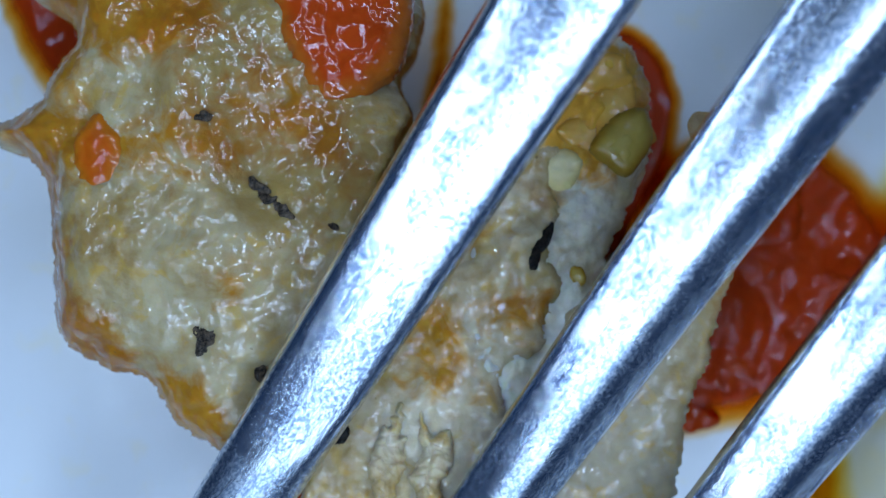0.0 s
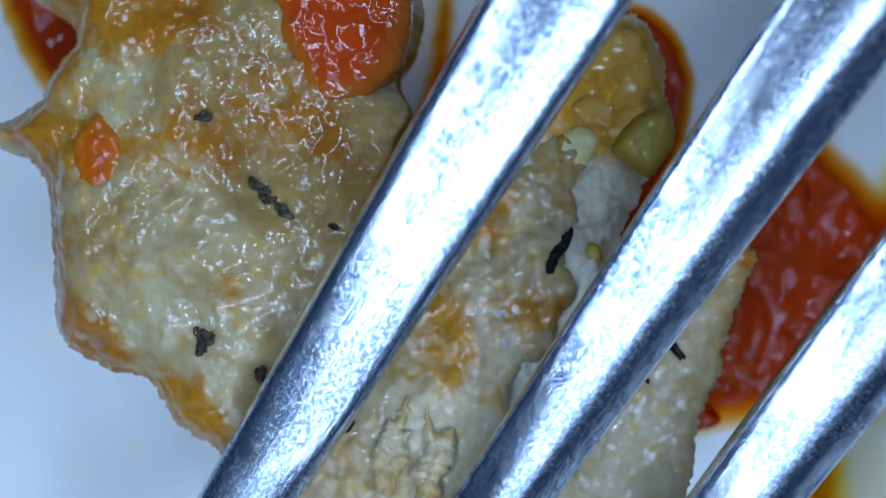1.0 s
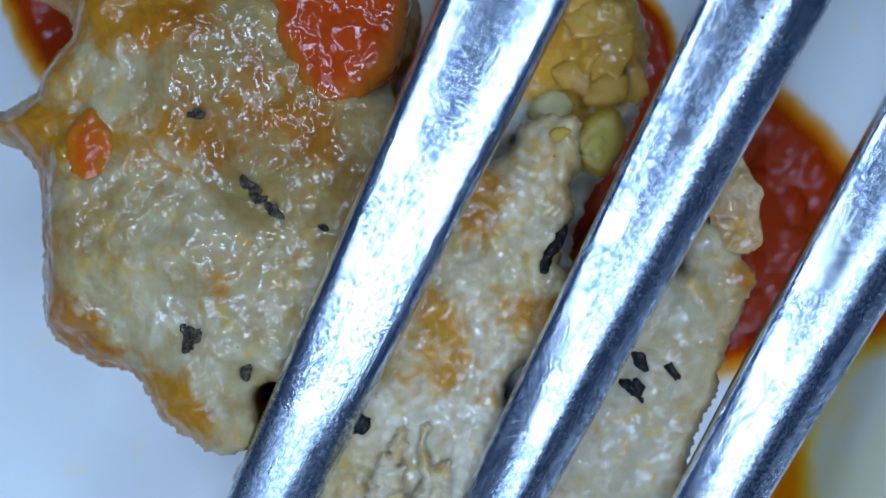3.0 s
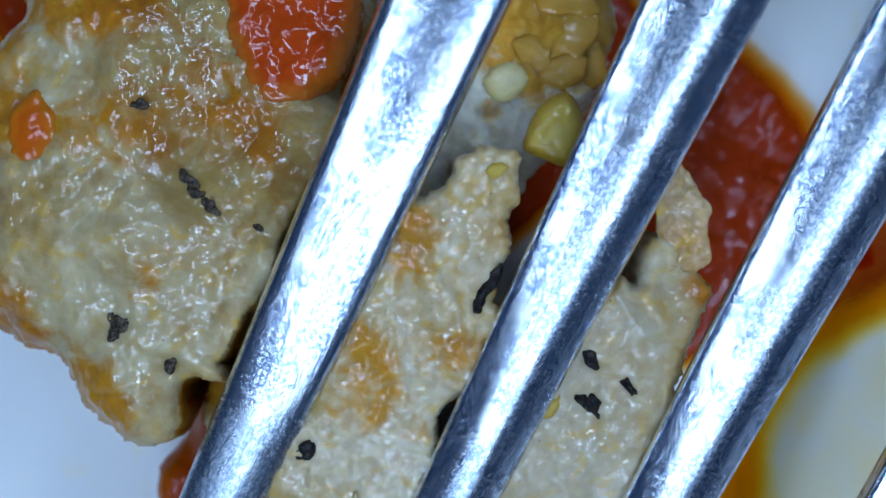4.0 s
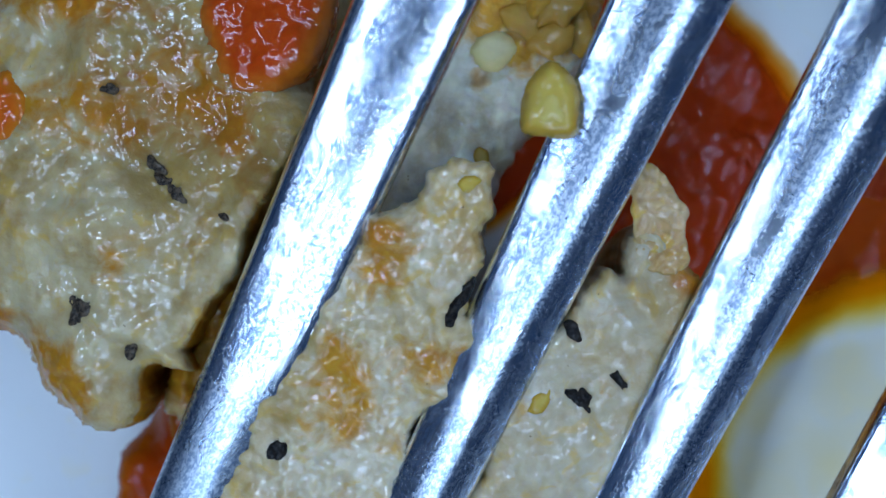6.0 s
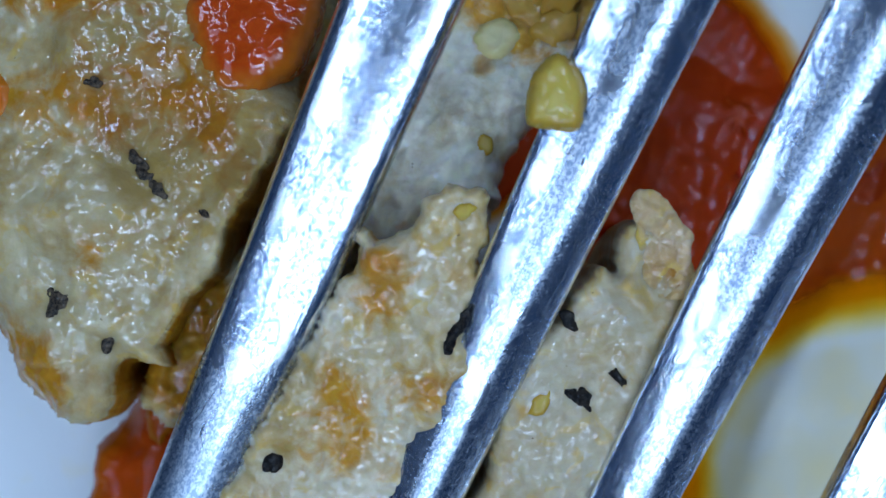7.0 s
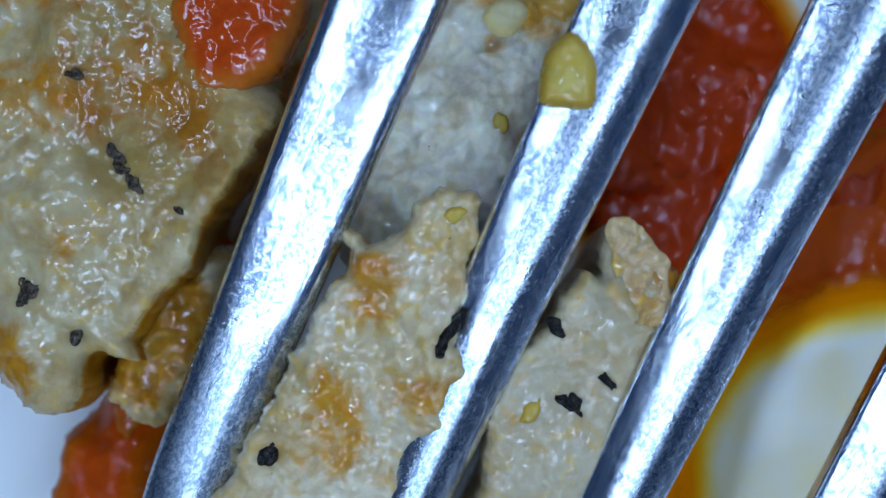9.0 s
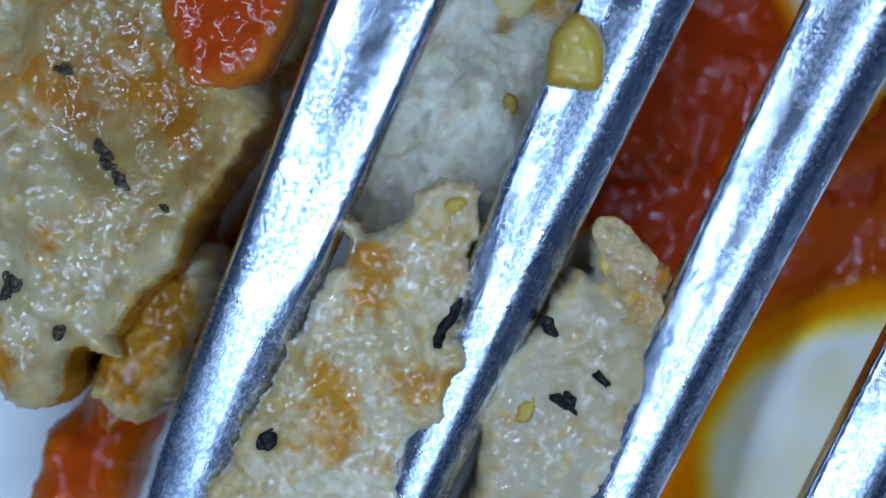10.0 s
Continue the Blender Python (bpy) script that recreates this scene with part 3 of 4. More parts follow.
bit(strip, strip_skin, "flesh", 2.2, -6.2, 0.5, 1.2, -20, ORANGE, 141, high=0.3, sink=0.1, bumps=0.2, label="orange tomato flesh")
bit(strip, strip_skin, "flesh", 1.9, -9.0, 0.45, 0.9, 10, ORANGE, 143, high=0.3, sink=0.1, bumps=0.2, label="orange tomato flesh")

crumb = new("dumpling_piece")
tagged(crumb, "small crumb of dumpling stained with orange sauce", "dumpling", group="torn dumpling pieces")
crumb_body = mass("dough", [(2.0, -5.37), (2.9, -3.86), (4.05, -2.59), (4.66, -3.42), (4.48, -5.82), (4.31, -7.84), (2.97, -8.77), (1.79, -8.38), (1.62, -6.95)], CRUMB, 0.02, 6.7, 1.2, 0.9, 87, grain=0.11, coarse=0.35, mid=0.3, fine=0.12, ragged=0.25,
     parent=crumb, stains=[(2.2, -5.0, 1.1, 1.2), (1.6, -6.6, 1.0, 1.1), (3.0, -7.6, 0.9, 0.9), (3.6, -4.2, 0.8, 0.9), (3.2, -6.2, 0.9, 0.8), (4.0, -5.4, 0.8, 0.7)])

bit(crumb, crumb_body, "sauce_drop", 2.5, -5.0, 0.55, 0.4, 40, ORANGE, 145, high=0.2, sink=0.1, bumps=0.25, label="drop of orange sauce")

# ---- pieces torn off between the tines ----
middle = new("dumpling_piece")
tagged(middle, "torn crumbly dumpling piece squeezed between fork tines", "dumpling", group="torn dumpling pieces")
mid_body = mass("dough", [(-0.91, 3.32), (-0.33, 2.99), (0.33, 3.24), (1.08, 3.74), (1.5, 4.32), (2.49, 4.4), (3.02, 4.24), (2.91, 3.32), (2.66, 2.33),
                          (2.41, 1.0), (2.24, 0.0), (2.74, -0.66), (2.24, -1.33), (1.99, -2.49), (1.41, -2.99), (0.75, -3.32), (0.85, -4.3), (0.75, -5.4),
                          (0.0, -9.0), (-6.2, -9.0), (-5.3, -5.4), (-4.5, -4.1), (-3.4, -2.0), (-2.75, -0.6), (-2.1, 0.5), (-1.3, 1.7), (-1.0, 2.4)],
                CRUMB, 0.02, 10.1, 0.6, 0.4, 31, slope=0.2, coarse=0.22, mid=0.22, fine=0.08, ragged=0.30, grain=0.045, cell=0.075, parent=middle, tuck=0.25, bulges=[(2.3, -0.4, 1.2, 0.4), (1.9, -2.4, 1.0, 0.3), (0.45, 2.15, 0.65, 0.3), (2.0, 3.2, 0.6, 0.25), (0.7, -0.5, 0.4, 0.25), (-0.7, -2.0, 0.45, 0.28),
                        (1.3, 0.6, 0.5, 0.25), (-1.7, 0.1, 0.45, 0.25), (-1.5, -3.6, 0.5, 0.3), (1.2, -1.9, 0.35, 0.25), (-0.1, 0.5, 0.35, -0.2), (-0.4, 2.5, 0.4, 0.25)],
                stains=[(-1.7, -1.0, 0.8, 0.5), (-1.5, -2.2, 1.1, 0.52), (-0.6, -2.9, 0.8, 0.42), (0.5, -1.2, 1.0, 0.45), (1.3, -1.7, 0.8, 0.4), (0.2, 2.3, 1.0, 0.4), (-0.5, 2.4, 0.5, 0.7), (-2.6, -3.4, 0.9, 0.4), (-0.6, 0.9, 0.8, 0.5), (0.1, 1.7, 0.7, 0.35), (1.9, -1.1, 0.8, 0.45), (-1.1, -3.4, 0.5, 0.6)], browns=[(1.9, 0.2, 0.7, 0.65), (-0.6, 2.6, 0.3, 0.8), (-3.17, -3.2, 0.5, 0.7),
                        (2.3, -0.7, 0.8, 0.5), (-2.3, -0.9, 0.9, 0.45), (-3.2, -2.4, 0.8, 0.5), (2.4, 3.7, 0.7, 0.5), (0.3, 2.2, 0.7, 0.45), (1.5, -2.4, 0.7, 0.4), (-0.8, 1.2, 0.8, 0.4)])
bit(middle, mid_body, "herb_flake", 2.08, 0.4, 0.24, 0.66, -25, HERB, 80, sink=0.06, bumps=0.30, ragged=0.12, grain=0.08, label="blackened herb flake")
edge_flake = bit(middle, mid_body, "herb_flake", -3.27, -3.3, 0.23, 0.31, -30, HERB, 81, sink=0.06, bumps=0.30, ragged=0.12, grain=0.08, label="blackened herb flake")
long_flap = bit(middle, mid_body, "crumb_flap", -1.75, -6.0, 0.5, 1.9, -6, CRUMB, 84, high=0.6, sink=0.16, bumps=0.4, ragged=0.34, grain=0.09, label="torn pale crumb standing up")
short_flap = bit(middle, mid_body, "crumb_flap", -2.9, -5.6, 0.4, 1.2, -14, CRUMB, 85, high=0.42, sink=0.16, bumps=0.4, ragged=0.34, grain=0.09, label="torn pale crumb standing up")
bit(middle, mid_body, "pepper_bit", 2.3, 3.85, 0.34, 0.26, 20, PEPPER, 128, high=0.16, sink=0.1, bumps=0.12, label="olive yellow pepper bit")

right = new("dumpling_piece")
tagged(right, "flat pale dumpling piece with black herb flakes", "dumpling", group="torn dumpling pieces")
right_body = mass("dough", [(0.76, 4.38), (0.93, 4.8), (1.35, 4.97), (2.02, 4.55), (2.53, 3.87), (2.95, 3.45), (2.61, 2.61), (2.44, 1.68), (2.27, 0.67),
                            (2.19, -0.34), (1.9, -1.01), (1.75, -2.02), (1.7, -3.37), (1.4, -5.0), (-0.2, -9.0), (-5.4, -9.0), (-3.9, -4.4), (-3.2, -3.03),
                            (-2.86, -1.68), (-2.78, -0.34), (-2.36, 0.84), (-1.68, 1.52), (-0.84, 2.36), (-0.51, 3.2), (0.17, 3.71), (0.67, 3.54)],
                  FLATTER, 0.02, 9.5, 0.6, 0.4, 53, grain=0.03, slope=0.18, coarse=0.18, mid=0.14, fine=0.06, ragged=0.2, parent=right, tuck=0.2,
                  bulges=[(1.1, 2.8, 0.4, 0.3), (0.8, 3.2, 0.35, 0.3), (1.45, 2.4, 0.4, 0.3), (1.9, 1.9, 0.5, 0.25), (2.2, 3.1, 0.5, 0.25), (0.4, 2.4, 0.3, -0.12)],
                  stains=[(2.6, 3.4, 0.5, 0.7), (1.6, 3.9, 0.9, 0.3), (2.2, 1.6, 0.6, 0.35), (1.9, 0.0, 0.7, 0.35), (-1.3, 0.3, 0.7, 0.2)], browns=[(1.9, 3.2, 1.2, 0.6), (2.3, 1.4, 0.9, 0.6), (-1.9, 0.6, 0.8, 0.3), (2.2, 0.2, 0.7, 0.45), (1.8, -1.2, 0.6, 0.35)])
for k, (x, y, a, b, turn) in enumerate([(-0.35, -0.22, 0.47, 0.32, -35), (0.78, 0.4, 0.16, 0.36, 40)]):
    bit(right, right_body, "herb_flake", x, y, a, b, turn, HERB, 90 + k, sink=0.04, bumps=0.30, ragged=0.12, grain=0.08, label="blackened herb flake")
top_flake = bit(right, right_body, "herb_flake", -0.72, 2.1, 0.22, 0.34, 20, HERB, 92, sink=0.04, bumps=0.30, ragged=0.12, grain=0.08, label="blackened herb flake")
bit(right, right_body, "pepper_bit", -1.5, -0.35, 0.27, 0.50, -40, PEPPER, 99, bumps=0.24, ragged=0.10, label="olive yellow pepper bit")
tip_flap = bit(right, right_body, "crumb_flap", 1.75, 3.72, 0.85, 1.6, 22, AMBER, 130, high=0.09, sink=0.06, bumps=0.16, ragged=0.16, grain=0.08, label="amber torn crumb standing up")

back = new("dumpling_piece")
tagged(back, "pale grey dumpling core with yellow pepper and a seed", "dumpling", group="torn dumpling pieces")
back_body = mass("dough", [(-3.8, -6.9), (-5.2, -4.37), (-4.6, -3.0), (-3.8, -1.2), (-2.9, 1.27), (-2.4, 3.82), (0.18, 5.8), (2.55, 6.0), (3.9, 4.4), (3.7, 2.0),
                           (2.6, 0.4), (1.6, -1.0), (1.1, -2.55), (0.6, -4.5), (-1.0, -6.9)], PALE, 0.02, 8.2, 1.4, 1.2, 67, grain=0.10, coarse=0.35, mid=0.34, fine=0.10, ragged=0.25, parent=back, stains=[(2.4, 3.4, 2.0, 1.2), (1.0, 5.0, 1.8, 1.0), (0.6, 2.6, 1.3, 0.6), (0.1, 0.9, 0.4, 0.5), (-1.2, 1.2, 0.5, 0.3)], browns=[(0.1, 0.8, 0.5, 0.7), (0.6, -1.6, 0.6, 0.6), (-2.2, 0.5, 0.8, 0.3)], bulges=[(1.9, 3.4, 0.8, 0.5), (0.4, 3.6, 0.7, 0.4), (2.7, 4.6, 0.8, 0.4), (1.3, 5.0, 0.7, 0.4)])
bit(back, back_body, "seed", 0.51, 1.78, 0.72, 0.62, 10, SEED, 103, high=0.35, sink=0.1, bumps=0.08, label="round cream seed")
bit(back, back_body, "pepper_bit", 0.35, -1.6, 0.24, 0.34, 20, PEPPER, 106, high=0.14, sink=0.1, bumps=0.06, label="olive yellow pepper bit")
bit(back, back_body, "pepper_bit", 2.3, 2.2, 0.8, 0.6, 30, JELLY, 104, high=0.3, sink=0.12, bumps=0.08, label="soft yellow pepper")
for k, (x, y, a, b, turn) in enumerate([(2.5, 3.3, 0.9, 0.6, 40), (3.1, 2.5, 0.5, 0.9, 10), (1.4, 2.7, 0.7, 0.45, -30), (2.2, 4.4, 1.0, 0.6, 0)]):
    bit(back, back_body, "pepper_bit", x, y, a, b, turn, JELLY, 170 + k, high=0.16, sink=0.10, bumps=0.2, ragged=0.06, label="translucent amber pepper flesh")

WEDGE = [(-0.26, 1.02), (-0.68, 0.43), (-0.89, -0.26), (-0.85, -0.85), (0.0, -0.94), (0.77, -0.94), (0.94, -0.09), (0.68, 0.68), (0.17, 1.11)]
wedge = new("pepper_piece")
mass("skin", [(0.86 * x, y) for x, y in WEDGE], PEPPER, 0.0, 0.95, 0.55, 0.5, 111, coarse=0.12, mid=0.10, fine=0.05, ragged=0.08, cell=0.05, parent=wedge)
mass("flesh", [(0.44 * x + 0.04, 0.50 * y - 0.16) for x, y in WEDGE], PEPPER_FLESH, 0.4, 1.0, 0.26, 0.45, 113, coarse=0.08, mid=0.10, fine=0.05, ragged=0.10, cell=0.05, parent=wedge,
     label="paler translucent flesh")
tagged(wedge, "glossy olive yellow wedge of cooked pepper", "pepper")

# ---- sauce on the plate ----
sauce = mass("sauce_smear", [(-2.08, 8.72), (0.21, 7.26), (1.66, 5.81), (3.11, 3.94), (4.36, 1.04), (5.60, -1.87), (3.94, -2.4), (1.0, -3.1), (-1.9, -4.0), (-5.3, -4.4), (-7.06, -2.08), (-6.02, 1.66), (-4.57, 5.19)],
             SAUCE, 0.01, 1.5, 1.45, 2.2, 131, coarse=0.4, mid=0.30, fine=0.05, tuck=0.0)
tagged(sauce, "glossy red tomato sauce smeared on the plate", "sauce", group="sauce smears")
oil = mass("sauce_smear", [(3.2, -3.6), (0.7, -4.0), (-1.4, -5.0), (-2.9, -6.7), (-3.5, -8.4), (-3.6, -11.3), (-7.3, -11.3), (-6.2, -5.9), (-4.2, -0.7), (-1.0, 4.5), (3.2, 6.6), (7.4, 6.6), (7.4, -3.2)],
           OILY, 0.01, 1.0, 0.97, 3.4, 137, coarse=0.15, mid=0.06, fine=0.02, tuck=0.0)
tagged(oil, "orange sauce thinning to yellow oil on the plate", "sauce", group="sauce smears")
veil = mass("oil_film", [(-4.0, -6.0), (-1.6, -3.6), (2.0, -2.6), (7.4, -2.4), (7.4, -12.0), (2.0, -12.4), (-4.6, -12.0)],
            FILM, 0.005, 0.06, 0.05, 1.6, 155, coarse=0.01, mid=0.008, fine=0.002, tuck=0.0)
tagged(veil, "thin yellow film of oil on the white plate", "oil", group="sauce smears")
pool = mass("sauce_smear", [(-4.0, -3.0), (-3.0, 1.0), (-2.4, 4.5), (0.0, 7.2), (3.4, 7.6), (5.6, 6.4), (6.4, 4.0), (5.6, 1.5), (3.8, -1.0), (0.8, -4.0)],
            SAUCE, 0.01, 0.9, 0.85, 1.0, 139, coarse=0.2, mid=0.10, fine=0.02, tuck=0.0)
tagged(pool, "dark red sauce pooled under the dumpling", "sauce", group="sauce smears")


seep = mass("sauce_smear", [(1.2, 2.0), (1.0, 5.6), (2.4, 7.6), (4.8, 8.2), (7.0, 7.0), (7.3, 3.8), (5.6, 1.0), (3.4, -0.2), (2.0, 0.4)],
            SAUCE, 0.01, 1.5, 1.4, 1.2, 153, coarse=0.3, mid=0.25, fine=0.04, tuck=0.0)
tagged(seep, "dark red sauce beside the flat dumpling piece", "sauce", group="sauce smears")

for k, (host, x, y, a, b, turn) in enumerate([(sauce, -2.2, 2.0, 1.0, 0.7, 30), (sauce, -3.2, -1.6, 0.8, 1.1, 10), (sauce, -1.6, 4.6, 0.9, 0.6, 60), (sauce, -4.6, -3.6, 0.9, 0.7, 0),
                                                (sauce, 0.6, 1.2, 0.7, 0.5, 80), (oil, 1.6, 1.8, 1.3, 0.9, 20), (oil, 2.8, 4.6, 1.1, 0.8, 50), (oil, 0.2, 4.4, 0.8, 0.6, 0)]):
    bit(host, host, "tomato_pulp", x, y, a, b, turn, SAUCE_LUMP, 160 + k, high=0.3, sink=0.2, bumps=0.4, ragged=0.2, label="soft lump of tomato pulp")

smudge = mass("sauce_smear", [(-10.0, 9.4), (-9.4, 5.5), (-8.2, 3.2), (-7.0, 2.2), (-5.3, 3.0), (-4.6, 5.0), (-4.8, 9.4), (-7.0, 10.5)],
              SAUCE, 0.01, 2.6, 2.5, 1.6, 149, coarse=0.2, mid=0.1, fine=0.02, tuck=0.0)
tagged(smudge, "brown red sauce in the notch of the dumpling", "sauce", group="sauce smears")
under = mass("sauce_smear", [(2.0, -6.0), (3.2, -3.4), (4.4, -0.6), (5.4, 1.4), (5.8, 3.4), (6.4, 7.0), (7.0, 6.6), (6.9, 2.6), (6.2, -0.4), (5.2, -3.4), (3.8, -6.6)],
             SAUCE, 0.01, 2.2, 2.0, 0.9, 151, coarse=0.2, mid=0.15, fine=0.03, tuck=0.0)
tagged(under, "dark sauce running along the torn dumpling edge", "sauce", group="sauce smears")


# ---- how everything moves ----
def slide(rows):
    """Rows of seconds, x, y, turn in degrees and, if given, height and tilt."""
    return [(r[0], pose(r[1] * MM, r[2] * MM, (r[4] if len(r) > 4 else 0.0) * MM, r[5] if len(r) > 5 else 0, 0, r[3])) for r in rows]


def fork_pose(x, y, z, yaw, pitch, roll):
    return pose(x * MM, y * MM, z * MM, 0, 0, yaw) @ pose(0, 0, 0, pitch) @ pose(0, 0, 0, 0, roll)


def motions():
    walk(fork, [(t, fork_pose(*row)) for t, *row in [
        (0, -1.69, -12.30, 7.80, -33.14, 18.06, 3.28), (0.5, -1.33, -12.74, 7.89, -32.40, 18.10, 2.35), (1, -1.56, -12.37, 7.85, -32.21, 17.98, 2.70),
        (1.5, -0.02, -10.76, 7.94, -31.02, 17.51, 2.83), (2, 0.94, -8.83, 7.98, -29.63, 16.27, 2.50), (2.2, 0.67, -9.86, 7.95, -28.16, 15.90, 2.62),
        (3.5, 0.03, -10.51, 7.55, -25.29, 14.45, 2.54), (4, -1.14, -10.50, 7.71, -25.03, 14.63, 1.95), (4.5, -1.14, -10.34, 7.84, -24.77, 14.71, 2.35),
        (5, -1.26, -10.25, 7.87, -24.91, 14.30, 1.68), (5.7, -1.68, -9.89, 7.91, -25.19, 13.10, 2.04), (7, -1.56, -9.20, 8.05, -24.27, 14.02, 1.82),
        (7.5, -1.40, -8.98, 8.08, -24.14, 13.88, 2.72), (8, -1.28, -8.67, 8.10, -23.97, 14.42, 2.04), (8.5, -1.30, -8.24, 8.13, -23.81, 14.81, 2.40),
        (9, -1.32, -7.96, 8.12, -23.80, 14.65, 1.75), (9.5, -1.03, -7.18, 8.13, -23.79, 14.39, 1.99), (10, -0.92, -6.92, 8.14, -23.79, 13.96, 3.25)]])
    large = [(0, -6.55, 2.41, 0), (2.2, -6.57, 2.40, 0.1), (3.5, -7.54, 2.58, -4.1), (4, -8.60, 2.72, -6.2), (4.5, -8.79, 2.79, -5.9), (5, -8.87, 2.86, -5.8),
             (5.5, -9.19, 3.01, -7.0), (7, -10.08, 3.35, -10.1), (7.5, -10.18, 3.38, -10.6), (8, -10.28, 3.43, -11.1), (8.5, -10.52, 3.51, -12.1),
             (9, -10.72, 3.58, -12.9), (9.5, -10.95, 3.67, -13.9), (10, -11.09, 3.72, -14.3)]
    walk(dumpling, slide(large))
    for thing in (strip, crumb, smudge, under):
        walk(thing, slide(large))
    walk(middle, slide([(0, 1.1, -3.13, 3, -1.7, -15), (0.5, 1.72, -3.49, -0.5, -1.7, -15), (1, 1.42, -3.12, -1.2, -1.7, -15), (1.5, 2.29, -2.18, -1, -1.7, -15), (2, 2.06, -1.85, -0.6, -1.7, -15), (2.2, 1.66, -2.55, 0, -1.6, -14), (3.5, 0.78, -1.39, 0.1, -0.6, -3),
                        (4, -0.80, -1.52, -1.1, -0.2), (4.5, -1.02, -1.53, -1.1, 0), (5, -1.10, -1.53, -1.2),
                        (5.5, -1.49, -1.60, -1.5), (7, -1.66, -2.75, 0), (7.5, -1.60, -2.97, 0.4), (8, -1.55, -3.01, 0.3), (8.5, -1.77, -2.93, 0.1), (9, -1.90, -2.86, 0.3),
                        (9.5, -1.93, -2.60, -0.2), (10, -1.96, -2.55, -0.5)]))
    walk(edge_flake, [(t, pose(x * MM, y * MM, (top_of(mid_body, x, y) - 0.05) * MM)) for t, x, y in [
        (0, -4.35, -4.80), (2.2, -4.30, -4.80), (3.3, -3.40, -4.66), (3.5, -3.30, -4.62), (4, -3.20, -4.57), (5, -3.14, -4.48), (5.5, -3.15, -4.38), (7, -3.37, -3.57), (7.5, -3.34, -3.44),
        (8, -3.33, -3.35), (8.5, -3.27, -3.27), (9, -3.27, -3.22), (10, -3.20, -3.12)]])
    for flap, x, y in ((long_flap, -1.75, -6.0), (short_flap, -2.9, -5.6)):
        high = top_of(mid_body, x, y) - 0.12
        walk(flap, [(t, pose(x * MM, (y + down) * MM, high * MM)) for t, down in ((0, 0), (1, 0), (2.2, 0.15), (3.3, -1.6), (4, -2.4), (10, -2.6))])
    flat = [(0, 6.06, -3.15, -3, -1.2), (0.5, 6.72, -3.40, -3, -1.2), (1, 6.42, -3.52, -3, -1.2), (1.5, 7.05, -3.10, -3, -1.2), (2, 6.93, -2.80, -4, -1.2),
                       (2.2, 6.65, -3.58, -5, -1.1), (3.5, 5.67, -4.18, -4.8, -0.5), (4, 4.78, -4.47, -4.4, -0.2), (4.5, 4.74, -4.55, -5), (5, 4.72, -4.51, -4.8), (5.5, 4.49, -4.36, -4.2),
                       (7, 4.46, -4.23, 0.1), (7.5, 4.50, -4.44, 1.4), (8, 4.46, -4.47, 1.8), (8.5, 4.24, -4.42, 2.0), (9, 4.17, -4.38, 2.6), (9.5, 4.07, -4.33, 3.2), (10, 4.00, -4.33, 3.6)]
    walk(right, slide(flat))
    walk(seep, slide([row[:4] for row in flat]))
    walk(top_flake, [(t, pose(x * MM, y * MM, (top_of(right_body, x, y) - 0.04) * MM)) for t, x, y in [
        (0, -0.27, 0.66), (3.5, -0.27, 0.66), (4, -0.48, 1.17), (4.5, -0.66, 1.49), (5, -0.67, 1.60), (5.5, -0.71, 1.66), (7, -0.75, 2.13), (10, -0.75, 2.10)]])
    high = top_of(right_body, 1.75, 3.2) - 0.06
    walk(tip_flap, [(t, pose(x * MM, y * MM, high * MM)) for t, x, y in [
        (0, 1.9, 5.7), (2.2, 1.9, 5.7), (3.5, 1.95, 5.65), (4, 1.75, 5.55), (4.5, 1.35, 5.6), (5, 1.35, 5.6), (5.5, 1.35, 5.5), (7, 1.95, 4.3), (7.5, 1.9, 3.95), (8, 1.85, 3.8),
        (8.5, 1.75, 3.72), (9, 1.72, 3.6), (10, 1.6, 3.55)]])
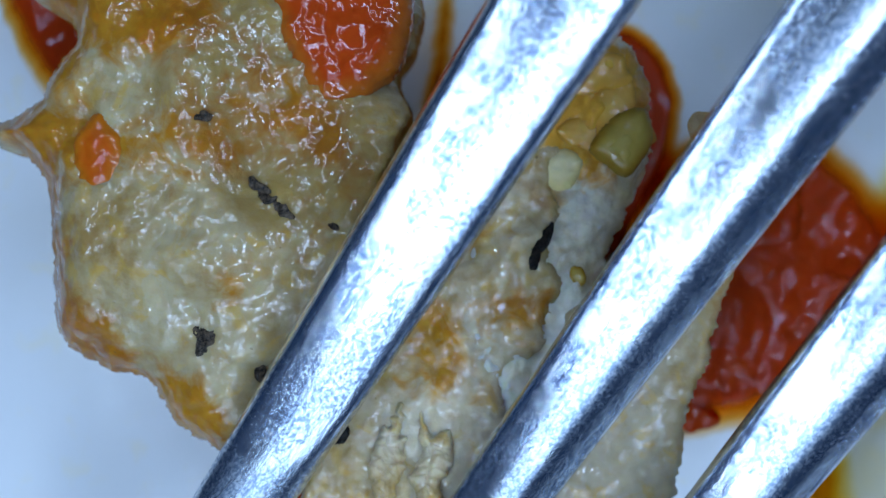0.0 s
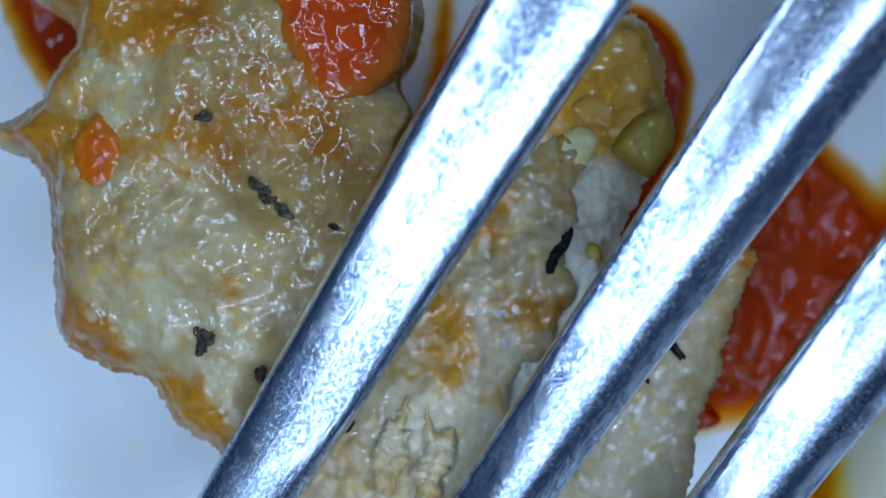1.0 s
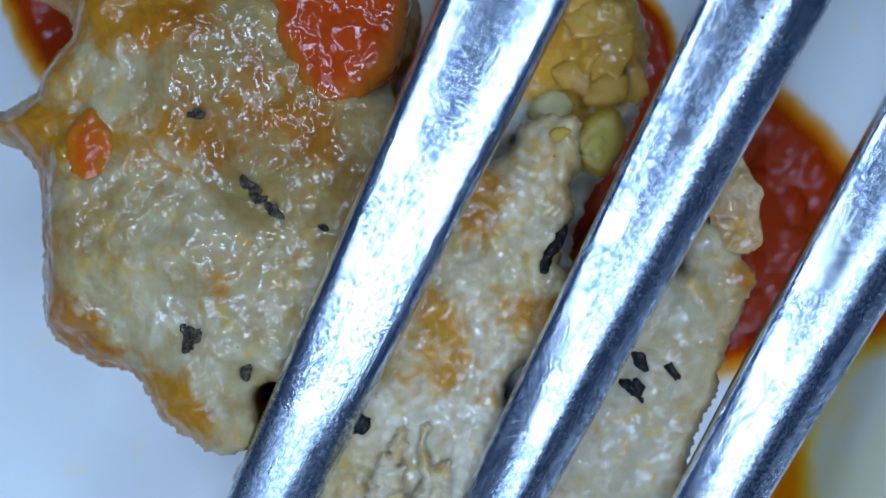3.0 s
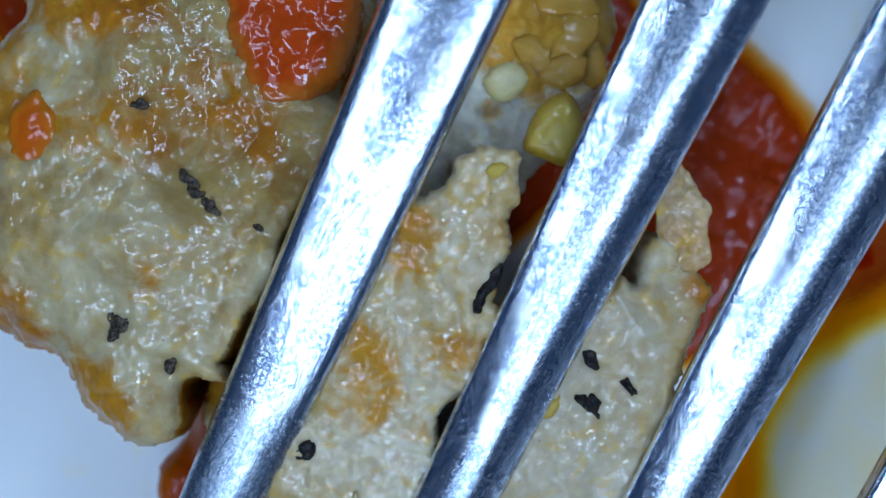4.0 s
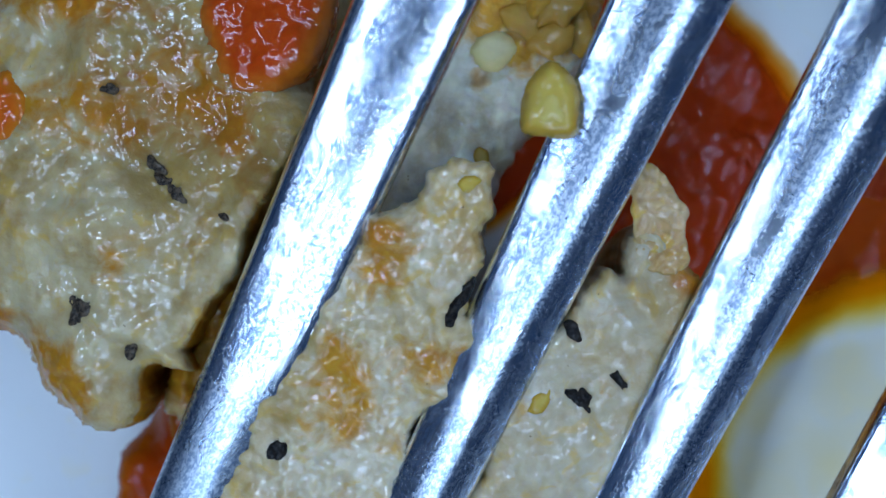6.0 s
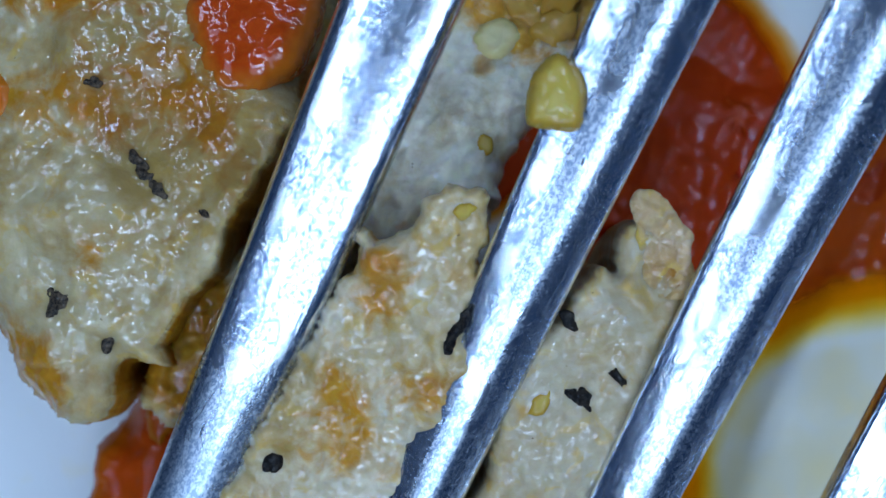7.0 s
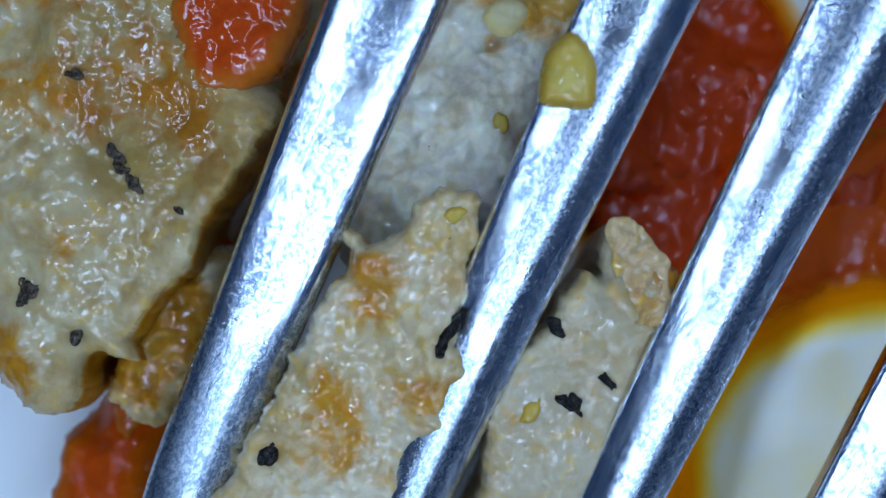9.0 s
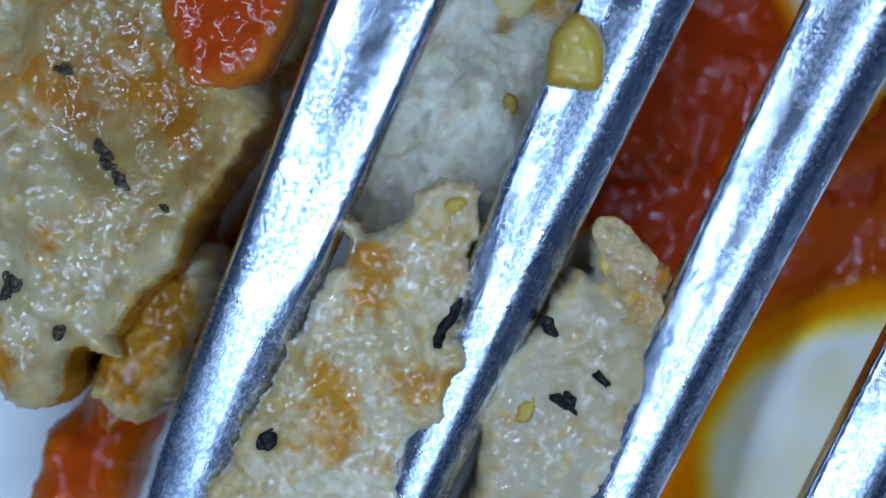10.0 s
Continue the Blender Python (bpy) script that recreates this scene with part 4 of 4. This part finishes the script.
    core = [(0, 3.53, 0.63, 12, -0.25), (0.5, 4.16, 0.99, 12, -0.25), (1, 4.02, 1.35, 12, -0.25), (1.5, 4.93, 2.14, 12, -0.25), (2, 4.80, 2.57, 12, -0.25), (2.2, 4.35, 1.90, 12, -0.25), (3.5, 2.24, 3.05, -1),
            (4, 1.3, 3.46, -3.8), (4.5, 1.07, 3.77, -5.6), (5, 1.02, 4.0, -6.0), (5.5, 0.93, 4.2, -3.8), (7, 1.05, 4.8, -2.8), (7.5, 1.19, 4.96, -1.7), (8, 1.33, 5.1, -0.8),
            (8.5, 1.38, 5.29, 0), (9, 1.43, 5.45, 0.5), (9.5, 1.70, 5.92, -0.3), (10, 1.75, 6.05, -0.4)]
    walk(back, slide(core))
    walk(pool, slide(core))
    walk(wedge, slide([(0, 5.6, 3.4, -30, 7.6), (0.5, 6.2, 2.8, -30, 7.6), (1, 6.3, 3.4, -30, 7.6), (1.5, 7.0, 4.4, -30, 7.6), (2, 6.8, 4.6, -30, 7.6), (2.2, 6.2, 4.1, -30, 7.6), (3.5, 4.2, 3.3, -20, 8.4), (4, 3.35, 3.6, -15, 9.0), (4.5, 3.15, 3.9, -10, 9.6), (5, 3.05, 4.0, -5, 10.4), (5.5, 2.95, 4.05, 0, 11.2), (7, 3.09, 4.27, 0, 11.9), (7.5, 3.25, 4.43, 0, 11.9), (8, 3.37, 4.56, 0, 11.9), (8.5, 3.41, 4.72, 0, 11.9), (9, 3.45, 4.86, 0, 11.9), (9.5, 3.64, 5.25, 0, 11.9), (10, 3.64, 5.38, 0, 11.9)]))
    walk(sauce, slide([(0, 13.82, -2.68, 0), (1, 13.82, -2.68, 0), (2, 13.41, -2.16, 0), (2.2, 13.30, -1.95, 0), (3.5, 11.95, -0.19, 0), (4, 11.12, 0.85, 0), (4.5, 10.71, 1.27, 0), (5.7, 10.40, 2.10, 0), (7, 10.09, 3.6, 0), (7.5, 10.19, 4.1, 0), (8.5, 10.19, 4.7, 0), (10, 10.19, 5.3, 0)]))
    runs = [(0, 18.9, 0.9, 0), (1, 18.8, 0.9, 0), (2.2, 18.1, 0.8, 0), (3.5, 17.0, 0.8, 0), (4, 16.1, 0.7, 0), (4.5, 15.4, 0.6, 0), (5.7, 14.6, 0.8, 0), (7.0, 14.0, 0.6, 0), (7.5, 13.9, 0.6, 0), (8.5, 13.85, 0.5, 0), (10, 13.85, 0.44, 0)]
    walk(oil, slide(runs))
    walk(veil, slide(runs))


motions()
